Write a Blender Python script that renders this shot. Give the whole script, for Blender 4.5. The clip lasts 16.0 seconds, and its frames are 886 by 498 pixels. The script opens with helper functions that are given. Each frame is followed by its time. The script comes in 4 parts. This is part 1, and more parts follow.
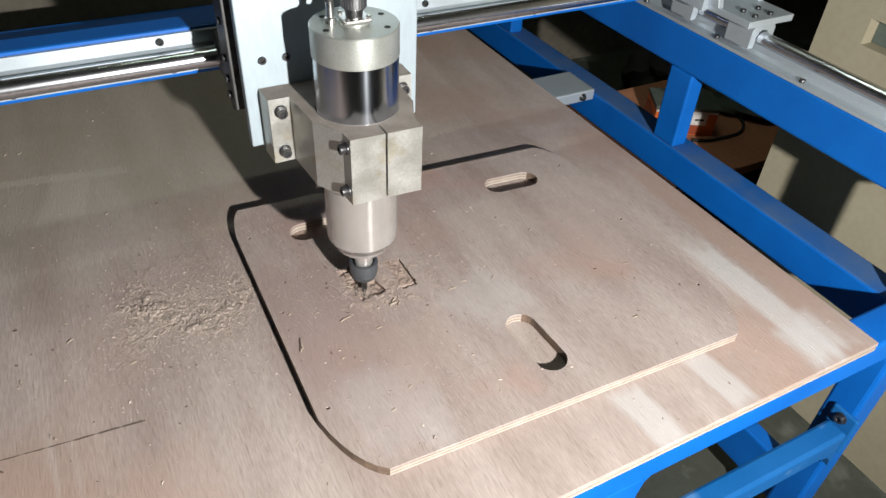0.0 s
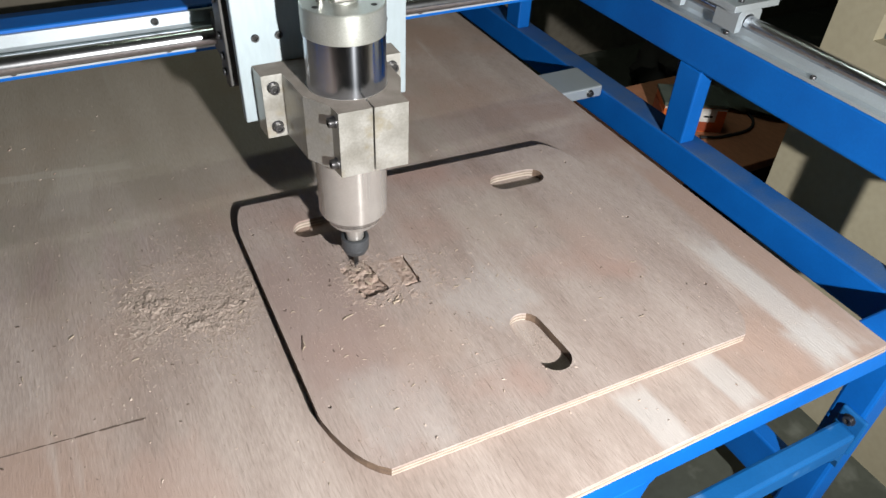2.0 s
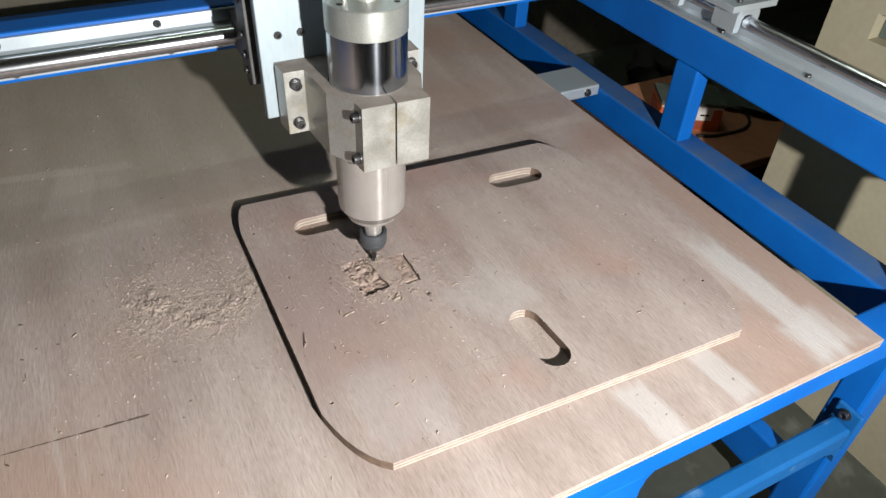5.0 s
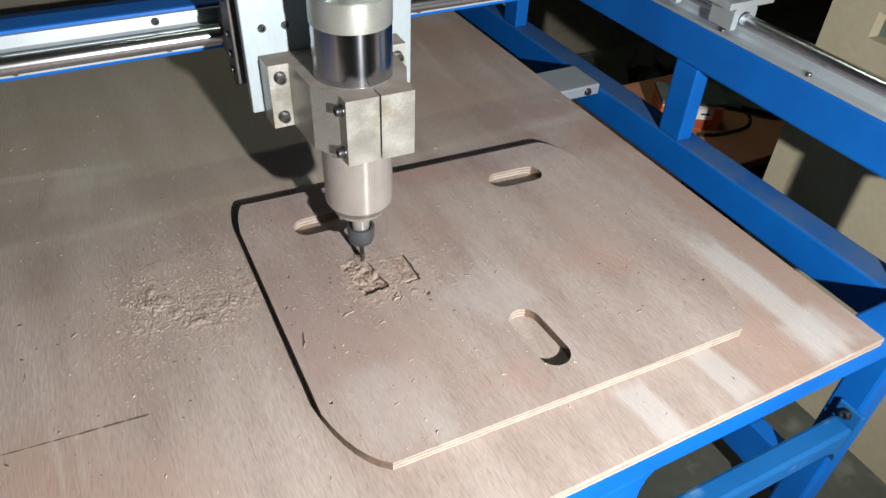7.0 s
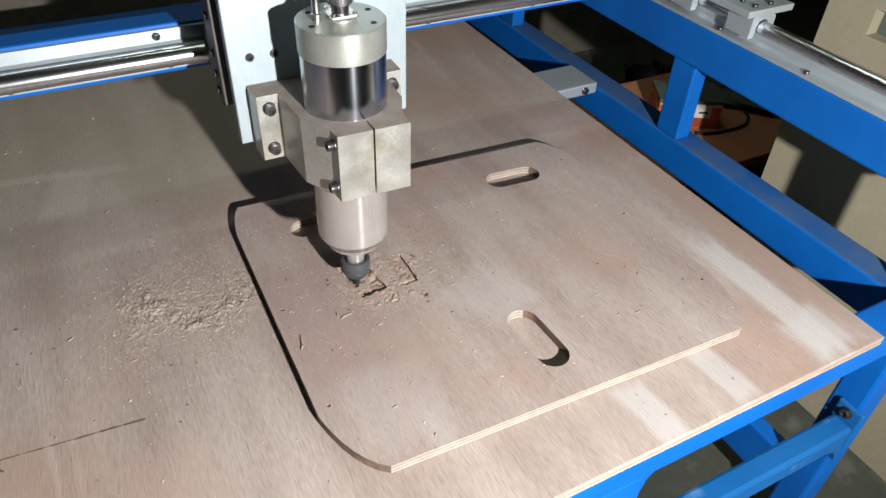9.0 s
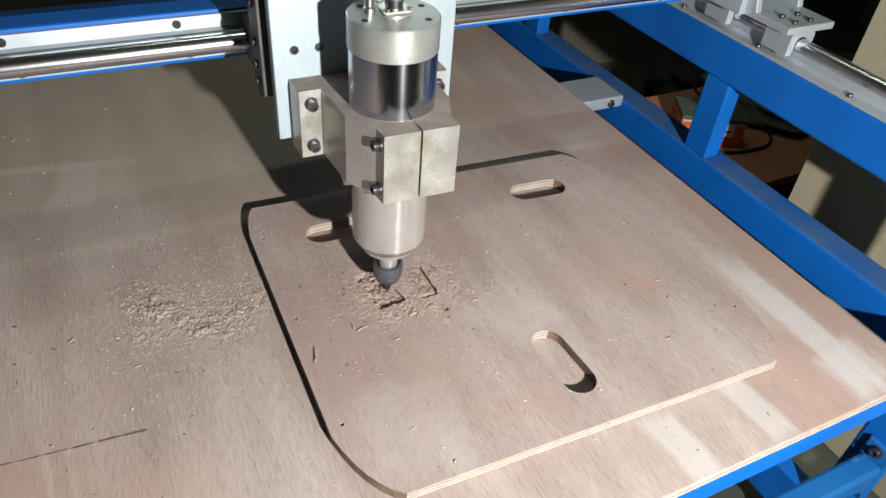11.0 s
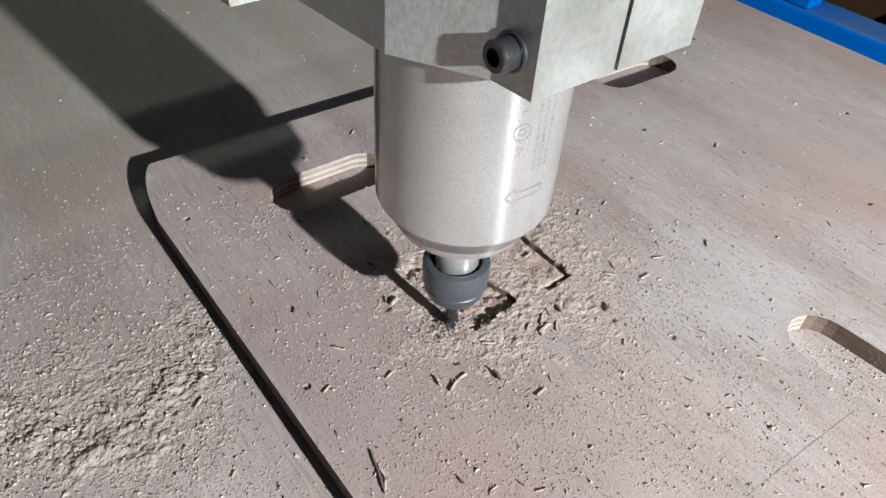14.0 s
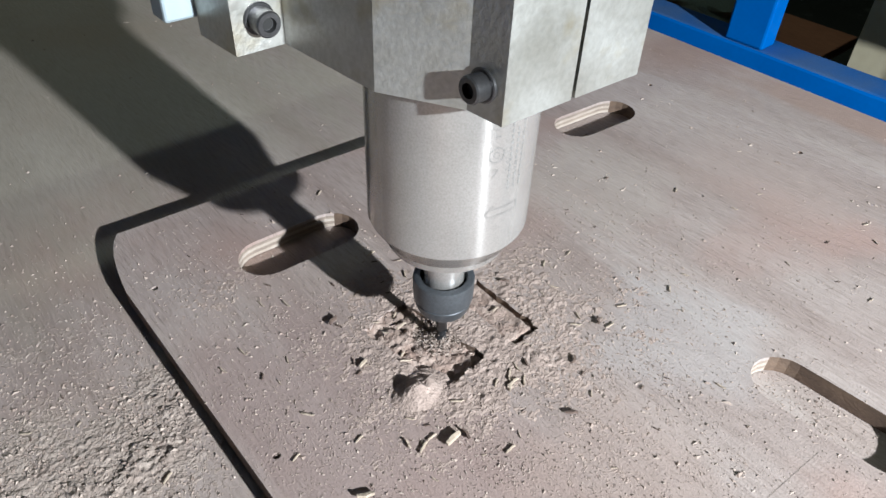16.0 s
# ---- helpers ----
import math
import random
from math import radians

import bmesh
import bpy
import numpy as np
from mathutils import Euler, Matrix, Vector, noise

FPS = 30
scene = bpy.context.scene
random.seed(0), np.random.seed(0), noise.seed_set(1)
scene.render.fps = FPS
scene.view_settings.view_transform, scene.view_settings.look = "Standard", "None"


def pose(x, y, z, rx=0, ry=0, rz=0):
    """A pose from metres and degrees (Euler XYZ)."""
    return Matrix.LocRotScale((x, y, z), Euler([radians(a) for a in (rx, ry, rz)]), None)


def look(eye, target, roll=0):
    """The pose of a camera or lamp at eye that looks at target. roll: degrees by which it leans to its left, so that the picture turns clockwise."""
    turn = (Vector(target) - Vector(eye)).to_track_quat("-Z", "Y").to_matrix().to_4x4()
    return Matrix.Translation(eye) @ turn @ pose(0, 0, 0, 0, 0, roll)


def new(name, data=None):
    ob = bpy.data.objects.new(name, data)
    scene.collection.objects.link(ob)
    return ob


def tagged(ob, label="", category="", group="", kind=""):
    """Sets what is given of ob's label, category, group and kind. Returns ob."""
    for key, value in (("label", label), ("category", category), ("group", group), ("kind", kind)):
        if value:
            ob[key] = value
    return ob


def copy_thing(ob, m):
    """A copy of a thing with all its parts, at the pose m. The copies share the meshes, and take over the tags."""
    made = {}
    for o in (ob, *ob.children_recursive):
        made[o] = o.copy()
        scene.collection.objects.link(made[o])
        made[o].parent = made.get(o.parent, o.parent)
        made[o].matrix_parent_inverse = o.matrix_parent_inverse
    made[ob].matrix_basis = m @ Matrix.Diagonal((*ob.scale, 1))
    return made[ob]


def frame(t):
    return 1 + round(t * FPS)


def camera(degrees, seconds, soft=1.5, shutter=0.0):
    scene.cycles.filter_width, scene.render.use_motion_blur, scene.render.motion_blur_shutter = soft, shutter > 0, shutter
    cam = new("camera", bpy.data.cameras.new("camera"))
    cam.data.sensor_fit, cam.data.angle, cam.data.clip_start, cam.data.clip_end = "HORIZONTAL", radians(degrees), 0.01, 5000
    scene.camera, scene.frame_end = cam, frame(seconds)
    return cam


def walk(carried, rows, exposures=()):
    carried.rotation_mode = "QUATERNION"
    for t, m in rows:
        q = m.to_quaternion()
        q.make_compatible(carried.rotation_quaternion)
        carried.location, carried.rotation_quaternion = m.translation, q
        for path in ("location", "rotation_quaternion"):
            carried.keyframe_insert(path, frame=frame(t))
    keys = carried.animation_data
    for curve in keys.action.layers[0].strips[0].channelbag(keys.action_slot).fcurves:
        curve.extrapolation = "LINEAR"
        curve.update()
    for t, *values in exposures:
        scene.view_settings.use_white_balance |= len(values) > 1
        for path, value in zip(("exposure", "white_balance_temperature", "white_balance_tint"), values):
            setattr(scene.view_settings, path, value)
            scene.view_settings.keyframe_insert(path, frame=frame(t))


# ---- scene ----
cam = camera(64.5, 16.0)
PATH = [
    (0, (-0.129, -0.253, 0.578), (0.632, 1.096, -0.688), 3.1),
    (0.5, (-0.126, -0.249, 0.579), (0.633, 1.099, -0.689), 3.6),
    (1, (-0.123, -0.247, 0.579), (0.625, 1.106, -0.69), 3.3),
    (1.5, (-0.123, -0.246, 0.577), (0.624, 1.106, -0.693), 3.1),
    (2, (-0.122, -0.248, 0.575), (0.617, 1.103, -0.701), 2.9),
    (2.5, (-0.125, -0.25, 0.575), (0.62, 1.096, -0.704), 2.9),
    (3, (-0.13, -0.252, 0.575), (0.615, 1.094, -0.704), 3.4),
    (3.5, (-0.128, -0.254, 0.577), (0.622, 1.089, -0.702), 2.8),
    (4, (-0.129, -0.253, 0.578), (0.621, 1.091, -0.699), 2.9),
    (6.5, (-0.126, -0.255, 0.577), (0.614, 1.096, -0.699), 2.7),
    (7, (-0.126, -0.254, 0.577), (0.616, 1.095, -0.7), 2.7),
    (7.5, (-0.123, -0.252, 0.578), (0.62, 1.093, -0.703), 2.5),
    (8, (-0.119, -0.25, 0.575), (0.625, 1.093, -0.706), 2.4),
    (10.5, (-0.129, -0.253, 0.578), (0.611, 1.105, -0.69), 3.1),
    (11, (-0.129, -0.209, 0.557), (0.617, 1.147, -0.709), 5.0),
    (11.5, (-0.118, -0.088, 0.499), (0.652, 1.282, -0.737), 6.4),
    (12, (-0.102, 0.015, 0.411), (0.72, 1.289, -0.893), 6.2),
    (12.5, (-0.09, 0.079, 0.35), (0.8, 1.287, -0.971), 7.0),
    (13, (-0.092, 0.118, 0.307), (0.832, 1.287, -1.027), 4.9),
    (13.5, (-0.089, 0.133, 0.291), (0.863, 1.253, -1.065), 4.5),
    (14, (-0.091, 0.136, 0.292), (0.866, 1.245, -1.069), 4.2),
    (14.5, (-0.092, 0.141, 0.29), (0.86, 1.238, -1.085), 3.1),
    (15, (-0.09, 0.137, 0.294), (0.852, 1.226, -1.094), 2.7),
    (15.5, (-0.082, 0.134, 0.294), (0.877, 1.214, -1.089), 2.6),
    (16, (-0.081, 0.132, 0.305), (0.953, 1.271, -0.973), 2.6),
]
# the clip's camera cools and brightens its picture as it comes close
EXPOSURES = [(0, 0.09, 6720, 8), (8, 0.09, 6720, 8), (11.5, 0.10, 6800, 9), (12.5, 0.26, 6360, 7), (13.5, 0.30, 6060, 5), (16, 0.31, 5980, 4)]
walk(cam, [(t, look(eye, target, roll)) for t, eye, target, roll in PATH], EXPOSURES)

# ---- world and lights ----
world = bpy.data.worlds.new("room_air")
scene.world = world
world.use_nodes = True
world.node_tree.nodes["Background"].inputs[0].default_value = (0.80, 0.88, 1.0, 1)
world.node_tree.nodes["Background"].inputs[1].default_value = 0.001
scene.view_settings.exposure = 0.0


def lamp(name, kind, place, power, colour, size, aim=None):
    data = bpy.data.lights.new(name, kind)
    data.energy, data.color = power, colour
    if kind == "AREA":
        data.shape, data.size, data.size_y = "RECTANGLE", size[0], size[1]
    else:
        data.shadow_soft_size = size
    if kind == "SPOT":
        data.spot_size, data.spot_blend = radians(150), 1.0
    ob = new(name, data)
    ob.matrix_world = look(place, aim) if aim else Matrix.Translation(place)
    return ob


# a hand lamp on the operator's side of the machine, low and in front of it
lamp("work_light", "SPOT", (0.145, -0.80, 0.520), 149, (1.0, 0.985, 0.985), 0.014, (-0.02, 0.40, 0.0))
# the tube on the workshop ceiling, a little behind the bridge
lamp("tube_light", "AREA", (0.50, 1.08, 2.06), 4.2, (0.88, 1.0, 0.86), (0.9, 0.12), (0.50, 1.08, 0.0))


# ---- materials ----
def mat(name, colour, rough=0.5, metal=0.0, dark=None, scale=40.0, amount=0.5, stretch=(1, 1, 1), fine=300.0,
        bump=0.1, spots=None, spot_scale=12.0, spot_cut=0.55, rough_var=0.12, mottle=0.5, coat=0.0, aniso=0.0, grit=0.0, stains_and_light=(), stain_colour=(0.5, 0.46, 0.44), streak=None, streak_cut=0.58, streak_stretch=(9, 1.1, 1), pores=0.0, specular=0.5):
    """Colour that varies at two scales, relief at the fine one, and optional soft patches of another colour."""
    m = bpy.data.materials.new(name)
    m.use_nodes = True
    n, l = m.node_tree.nodes, m.node_tree.links
    b = n["Principled BSDF"]
    tc = n.new("ShaderNodeTexCoord")
    mp = n.new("ShaderNodeMapping")
    mp.inputs["Scale"].default_value = stretch
    l.new(tc.outputs["Object"], mp.inputs["Vector"])
    big, small = n.new("ShaderNodeTexNoise"), n.new("ShaderNodeTexNoise")
    big.inputs["Scale"].default_value, big.inputs["Detail"].default_value = scale, 6
    small.inputs["Scale"].default_value, small.inputs["Detail"].default_value = fine, 4
    l.new(mp.outputs[0], big.inputs["Vector"])
    l.new(mp.outputs[0], small.inputs["Vector"])
    dark = dark or tuple(c * 0.6 for c in colour)
    ramp = n.new("ShaderNodeValToRGB")
    ramp.color_ramp.elements[0].position, ramp.color_ramp.elements[1].position = 0.5 - amount * 0.5, 0.5 + amount * 0.3
    ramp.color_ramp.elements[0].color, ramp.color_ramp.elements[1].color = (*dark, 1), (*colour, 1)
    l.new(big.outputs["Fac"], ramp.inputs[0])
    mix = n.new("ShaderNodeMix")
    mix.data_type, mix.blend_type = "RGBA", "MULTIPLY"
    mix.inputs["Factor"].default_value = mottle
    r2 = n.new("ShaderNodeValToRGB")
    r2.color_ramp.elements[0].position, r2.color_ramp.elements[1].position = 0.3, 0.65
    r2.color_ramp.elements[0].color, r2.color_ramp.elements[1].color = (0.62, 0.60, 0.58, 1), (1, 1, 1, 1)
    l.new(small.outputs["Fac"], r2.inputs[0])
    l.new(ramp.outputs[0], mix.inputs["A"])
    l.new(r2.outputs[0], mix.inputs["B"])
    out = mix.outputs["Result"]
    if spots:
        sp = n.new("ShaderNodeTexNoise")
        sp.inputs["Scale"].default_value, sp.inputs["Detail"].default_value = spot_scale, 5
        l.new(tc.outputs["Object"], sp.inputs["Vector"])
        r3 = n.new("ShaderNodeValToRGB")
        r3.color_ramp.elements[0].position, r3.color_ramp.elements[1].position = spot_cut, spot_cut + 0.14
        r3.color_ramp.elements[0].color, r3.color_ramp.elements[1].color = (0, 0, 0, 1), (0.8, 0.8, 0.8, 1)
        l.new(sp.outputs["Fac"], r3.inputs[0])
        m2 = n.new("ShaderNodeMix")
        m2.data_type = "RGBA"
        l.new(r3.outputs[0], m2.inputs["Factor"])
        l.new(out, m2.inputs["A"])
        m2.inputs["B"].default_value = (*spots, 1)
        out = m2.outputs["Result"]
    if streak:
        ms = n.new("ShaderNodeMapping")
        ms.inputs["Scale"].default_value = streak_stretch
        ms.inputs["Location"].default_value = (3.1, 1.7, 0)
        l.new(tc.outputs["Object"], ms.inputs["Vector"])
        sn, r4, m3 = n.new("ShaderNodeTexNoise"), n.new("ShaderNodeValToRGB"), n.new("ShaderNodeMix")
        sn.inputs["Scale"].default_value, sn.inputs["Detail"].default_value = 1.6, 5
        l.new(ms.outputs[0], sn.inputs["Vector"])
        r4.color_ramp.elements[0].position, r4.color_ramp.elements[1].position = streak_cut, streak_cut + 0.10
        r4.color_ramp.elements[0].color, r4.color_ramp.elements[1].color = (0, 0, 0, 1), (0.75, 0.75, 0.75, 1)
        l.new(sn.outputs["Fac"], r4.inputs[0])
        m3.data_type = "RGBA"
        l.new(r4.outputs[0], m3.inputs["Factor"])
        l.new(out, m3.inputs["A"])
        m3.inputs["B"].default_value = (*streak, 1)
        out = m3.outputs["Result"]
    if pores:
        # short dark pores of the veneer, drawn out along its grain
        mq, pn, r5, m5 = n.new("ShaderNodeMapping"), n.new("ShaderNodeTexNoise"), n.new("ShaderNodeValToRGB"), n.new("ShaderNodeMix")
        mq.inputs["Scale"].default_value = (620, 38, 1)
        mq.inputs["Rotation"].default_value = (0, 0, radians(-3))
        l.new(tc.outputs["Object"], mq.inputs["Vector"])
        pn.inputs["Scale"].default_value, pn.inputs["Detail"].default_value = 1.0, 3
        l.new(mq.outputs[0], pn.inputs["Vector"])
        r5.color_ramp.elements[0].position, r5.color_ramp.elements[1].position = 0.58, 0.70
        r5.color_ramp.elements[0].color, r5.color_ramp.elements[1].color = (1, 1, 1, 1), (0.45, 0.40, 0.37, 1)
        l.new(pn.outputs["Fac"], r5.inputs[0])
        m5.data_type, m5.blend_type = "RGBA", "MULTIPLY"
        m5.inputs["Factor"].default_value = pores
        l.new(out, m5.inputs["A"])
        l.new(r5.outputs[0], m5.inputs["B"])
        out = m5.outputs["Result"]
    for cx, cy, hx, hy, lean, strength, *tint in stains_and_light:
        # a wiped, dusty or light-tinted patch with frayed edges: its distance from a slanting box, roughened by noise
        ms = n.new("ShaderNodeMapping")
        ms.vector_type = "TEXTURE"
        ms.inputs["Location"].default_value, ms.inputs["Rotation"].default_value, ms.inputs["Scale"].default_value = (cx, cy, 0), (0, 0, radians(lean)), (hx, hy, 1)
        l.new(tc.outputs["Object"], ms.inputs["Vector"])
        sep, ax, ay, mx, ad = n.new("ShaderNodeSeparateXYZ"), n.new("ShaderNodeMath"), n.new("ShaderNodeMath"), n.new("ShaderNodeMath"), n.new("ShaderNodeMath")
        ax.operation, ay.operation, mx.operation, ad.operation = "ABSOLUTE", "ABSOLUTE", "MAXIMUM", "MULTIPLY_ADD"
        l.new(ms.outputs[0], sep.inputs[0])
        l.new(sep.outputs[0], ax.inputs[0])
        l.new(sep.outputs[1], ay.inputs[0])
        l.new(ax.outputs[0], mx.inputs[0])
        l.new(ay.outputs[0], mx.inputs[1])
        fr = n.new("ShaderNodeTexNoise")
        fr.inputs["Scale"].default_value, fr.inputs["Detail"].default_value = 28, 6
        l.new(mp.outputs[0], fr.inputs["Vector"])
        l.new(fr.outputs["Fac"], ad.inputs[0])
        ad.inputs[1].default_value = 1.1
        l.new(mx.outputs[0], ad.inputs[2])
        rg = n.new("ShaderNodeMapRange")
        rg.inputs["From Min"].default_value, rg.inputs["From Max"].default_value = 1.66, 1.24
        rg.inputs["To Max"].default_value = strength
        l.new(ad.outputs[0], rg.inputs["Value"])
        m4 = n.new("ShaderNodeMix")
        m4.data_type = "RGBA"
        l.new(rg.outputs[0], m4.inputs["Factor"])
        l.new(out, m4.inputs["A"])
        m4.inputs["B"].default_value = (*(tint[0] if tint else stain_colour), 1)
        out = m4.outputs["Result"]
    l.new(out, b.inputs["Base Color"])
    mr = n.new("ShaderNodeMapRange")
    mr.inputs["To Min"].default_value, mr.inputs["To Max"].default_value = max(0.02, rough - rough_var), min(1, rough + rough_var)
    l.new(big.outputs["Fac"], mr.inputs["Value"])
    l.new(mr.outputs[0], b.inputs["Roughness"])
    b.inputs["Metallic"].default_value = metal
    b.inputs["Specular IOR Level"].default_value = specular
    b.inputs["Coat Weight"].default_value = coat
    if aniso:
        b.inputs["Anisotropic"].default_value, b.inputs["Anisotropic Rotation"].default_value = aniso, 0.25
        tan = n.new("ShaderNodeTangent")
        tan.direction_type, tan.axis = "RADIAL", "Z"
        l.new(tan.outputs[0], b.inputs["Tangent"])
    if bump:
        bp = n.new("ShaderNodeBump")
        bp.inputs["Strength"].default_value, bp.inputs["Distance"].default_value = bump, 0.002
        l.new(small.outputs["Fac"], bp.inputs["Height"])
        last = bp
        if grit:
            gn, last = n.new("ShaderNodeTexNoise"), n.new("ShaderNodeBump")
            gn.inputs["Scale"].default_value, gn.inputs["Detail"].default_value = 900, 3
            l.new(tc.outputs["Object"], gn.inputs["Vector"])
            last.inputs["Strength"].default_value, last.inputs["Distance"].default_value = grit, 0.0009
            l.new(gn.outputs["Fac"], last.inputs["Height"])
            l.new(bp.outputs[0], last.inputs["Normal"])
        l.new(last.outputs[0], b.inputs["Normal"])
    return m


# the widest patch, olive on the far bed, paints in the tube lamp's tint
BED = mat("bed_plywood", (0.405, 0.345, 0.318), 0.72, dark=(0.27, 0.21, 0.185), scale=9, amount=0.5, stretch=(1.8, 0.3, 1),
          fine=230, bump=0.3, grit=0.35, spots=(0.31, 0.215, 0.175), spot_scale=3.2, spot_cut=0.49, streak=(0.45, 0.415, 0.395), streak_cut=0.655,
          stains_and_light=((0.530, 0.115, 0.021, 0.125, 0, 0.7), (0.388, 0.045, 0.019, 0.045, 4, 0.65), (0.285, 0.034, 0.019, 0.042, 4, 0.65),
                  (0.580, 0.245, 0.024, 0.20, 0, 0.7, (0.30, 0.205, 0.165)), (0.533, 0.040, 0.040, 0.034, 8, 0.6), (0.470, 0.055, 0.030, 0.045, 12, 0.6, (0.36, 0.26, 0.22)),
                  (-0.16, 0.165, 0.045, 0.05, 10, 0.4, (0.34, 0.24, 0.205)), (-0.42, 0.30, 0.06, 0.12, 8, 0.35, (0.36, 0.33, 0.30)), (-0.20, 0.86, 0.52, 0.36, 4, 0.5, (0.30, 0.28, 0.225)),
                  (-0.33, 0.62, 0.05, 0.05, 20, 0.5, (0.24, 0.22, 0.175)), (-0.25, 0.74, 0.14, 0.010, -9, 0.4, (0.44, 0.40, 0.36)), (-0.20, 0.68, 0.03, 0.06, -14, 0.4, (0.42, 0.385, 0.345)),
                  (-0.40, 0.78, 0.07, 0.05, 0, 0.5, (0.23, 0.215, 0.17)), (-0.10, 0.66, 0.035, 0.05, 10, 0.4, (0.26, 0.23, 0.185)), (-0.23, 0.45, 0.05, 0.03, -10, 0.35, (0.30, 0.24, 0.20)), (0.50, 0.62, 0.09, 0.03, -12, 0.4, (0.30, 0.22, 0.19)), (0.30, 0.80, 0.12, 0.05, -6, 0.4, (0.29, 0.235, 0.205)), (-0.12, 0.75, 0.06, 0.035, 0, 0.3, (0.29, 0.265, 0.215))),
          stain_colour=(0.455, 0.44, 0.435), pores=0.38)
VENEER = mat("plate_veneer", (0.393, 0.334, 0.31), 0.75, dark=(0.278, 0.216, 0.194), scale=11, amount=0.5, stretch=(1.9, 0.3, 1),
             fine=250, bump=0.3, grit=0.32, spots=(0.335, 0.228, 0.197), spot_scale=6, spot_cut=0.52, streak=(0.41, 0.37, 0.35), streak_cut=0.69, pores=0.42,
             stains_and_light=((0.020, 0.300, 0.055, 0.125, 6, 0.65, (0.275, 0.205, 0.187)), (0.060, 0.255, 0.05, 0.035, 20, 0.35, (0.31, 0.225, 0.20)), (0.215, 0.245, 0.045, 0.045, 25, 0.32, (0.43, 0.415, 0.415)),
                     (0.055, 0.150, 0.050, 0.055, -10, 0.3, (0.40, 0.38, 0.375)), (0.115, 0.215, 0.05, 0.04, 12, 0.4, (0.35, 0.27, 0.235)),
                     (0.300, 0.380, 0.06, 0.05, 8, 0.35, (0.37, 0.325, 0.29)), (0.400, 0.300, 0.05, 0.07, 4, 0.4, (0.34, 0.265, 0.235))))
PLY_PALE = mat("ply_pale", (0.43, 0.375, 0.325), 0.8, dark=(0.33, 0.27, 0.225), scale=60, fine=500, stretch=(1, 1, 3), bump=0.2)
PLY_DARK = mat("ply_dark", (0.30, 0.242, 0.20), 0.8, scale=60, fine=500, stretch=(1, 1, 3), bump=0.2)
SHADED_SCORCH = mat("scorched_shaded_ply_edge", (0.17, 0.115, 0.08), 0.8, dark=(0.075, 0.05, 0.038), scale=45, fine=500, stretch=(1, 1, 3), bump=0.3)
DUST = mat("sawdust", (0.405, 0.338, 0.297), 0.95, dark=(0.29, 0.232, 0.20), scale=120, fine=500, bump=0.6, grit=0.8)
FRESH = mat("fresh_sawdust", (0.435, 0.345, 0.302), 0.95, dark=(0.315, 0.245, 0.212), scale=120, fine=500, bump=0.6, grit=0.8)
RAWDUST = mat("raw_sawdust", (0.42, 0.33, 0.285), 0.95, dark=(0.25, 0.172, 0.138), scale=150, fine=500, bump=0.6, grit=0.8)
DARKCHIP = mat("dark_chip", (0.15, 0.105, 0.085), 0.9, scale=200, fine=900, bump=0.2)
SPLINTER = mat("pale_splinter", (0.52, 0.43, 0.34), 0.8, scale=200, fine=900, bump=0.2)
BLUE = mat("blue_paint", (0.001, 0.113, 0.45), 0.5, specular=0.22, dark=(0.001, 0.082, 0.35), scale=9, fine=260, bump=0.025, mottle=0.18,
           spots=(0.004, 0.12, 0.43), spot_scale=4, spot_cut=0.62)
DUSTBLUE = mat("dusty_blue_paint", (0.05, 0.11, 0.25), 0.8, specular=0.12, dark=(0.004, 0.085, 0.32), scale=16, fine=300, bump=0.1, mottle=0.3)
PALEBLUE = mat("worn_blue_paint", (0.007, 0.105, 0.32), 0.5, specular=0.3, dark=(0.004, 0.085, 0.27), scale=12, fine=300, bump=0.04, mottle=0.25, spots=(0.08, 0.20, 0.40),
               spot_scale=22, spot_cut=0.63)
ALU = mat("aluminium", (0.47, 0.535, 0.585), 0.48, 0.6, mottle=0.15, dark=(0.43, 0.485, 0.525), scale=14, fine=420, bump=0.012)
SLIDE = mat("slide_aluminium", (0.37, 0.445, 0.485), 0.5, 0.45, mottle=0.2, dark=(0.335, 0.40, 0.44), scale=12, fine=200, stretch=(1, 1, 0.25), bump=0.04, spots=(0.36, 0.39, 0.40),
            spot_scale=16, spot_cut=0.6)
CLAMPDUST = mat("dusty_metal", (0.30, 0.265, 0.235), 0.9, 0.1, dark=(0.22, 0.19, 0.165), scale=60, fine=900, bump=0.5)
CAST = mat("milled_clamp", (0.55, 0.555, 0.535), 0.38, 0.75, mottle=0.4, dark=(0.39, 0.38, 0.335), scale=34, fine=420, bump=0.16, amount=0.7,
           spots=(0.40, 0.365, 0.28), spot_scale=60, spot_cut=0.57, rough_var=0.2)
CHROME = mat("polished_steel", (0.52, 0.56, 0.62), 0.15, 1.0, mottle=0.15, dark=(0.44, 0.47, 0.52), scale=8, fine=160, bump=0.012, rough_var=0.03, aniso=0.9)
SATIN = mat("satin_steel", (0.58, 0.565, 0.55), 0.17, 0.70, dark=(0.47, 0.455, 0.44), mottle=0.45, scale=30, fine=1100, bump=0.04, rough_var=0.02, aniso=1.0)
CAPMAT = mat("bead_blasted_cap", (0.46, 0.48, 0.455), 0.42, 0.7, mottle=0.5, dark=(0.41, 0.435, 0.405), scale=50, fine=900, bump=0.1, aniso=0.5)
ROD = mat("ground_rod", (0.64, 0.66, 0.70), 0.24, 1.0, dark=(0.56, 0.58, 0.62), scale=10, fine=200, bump=0.01, rough_var=0.04)
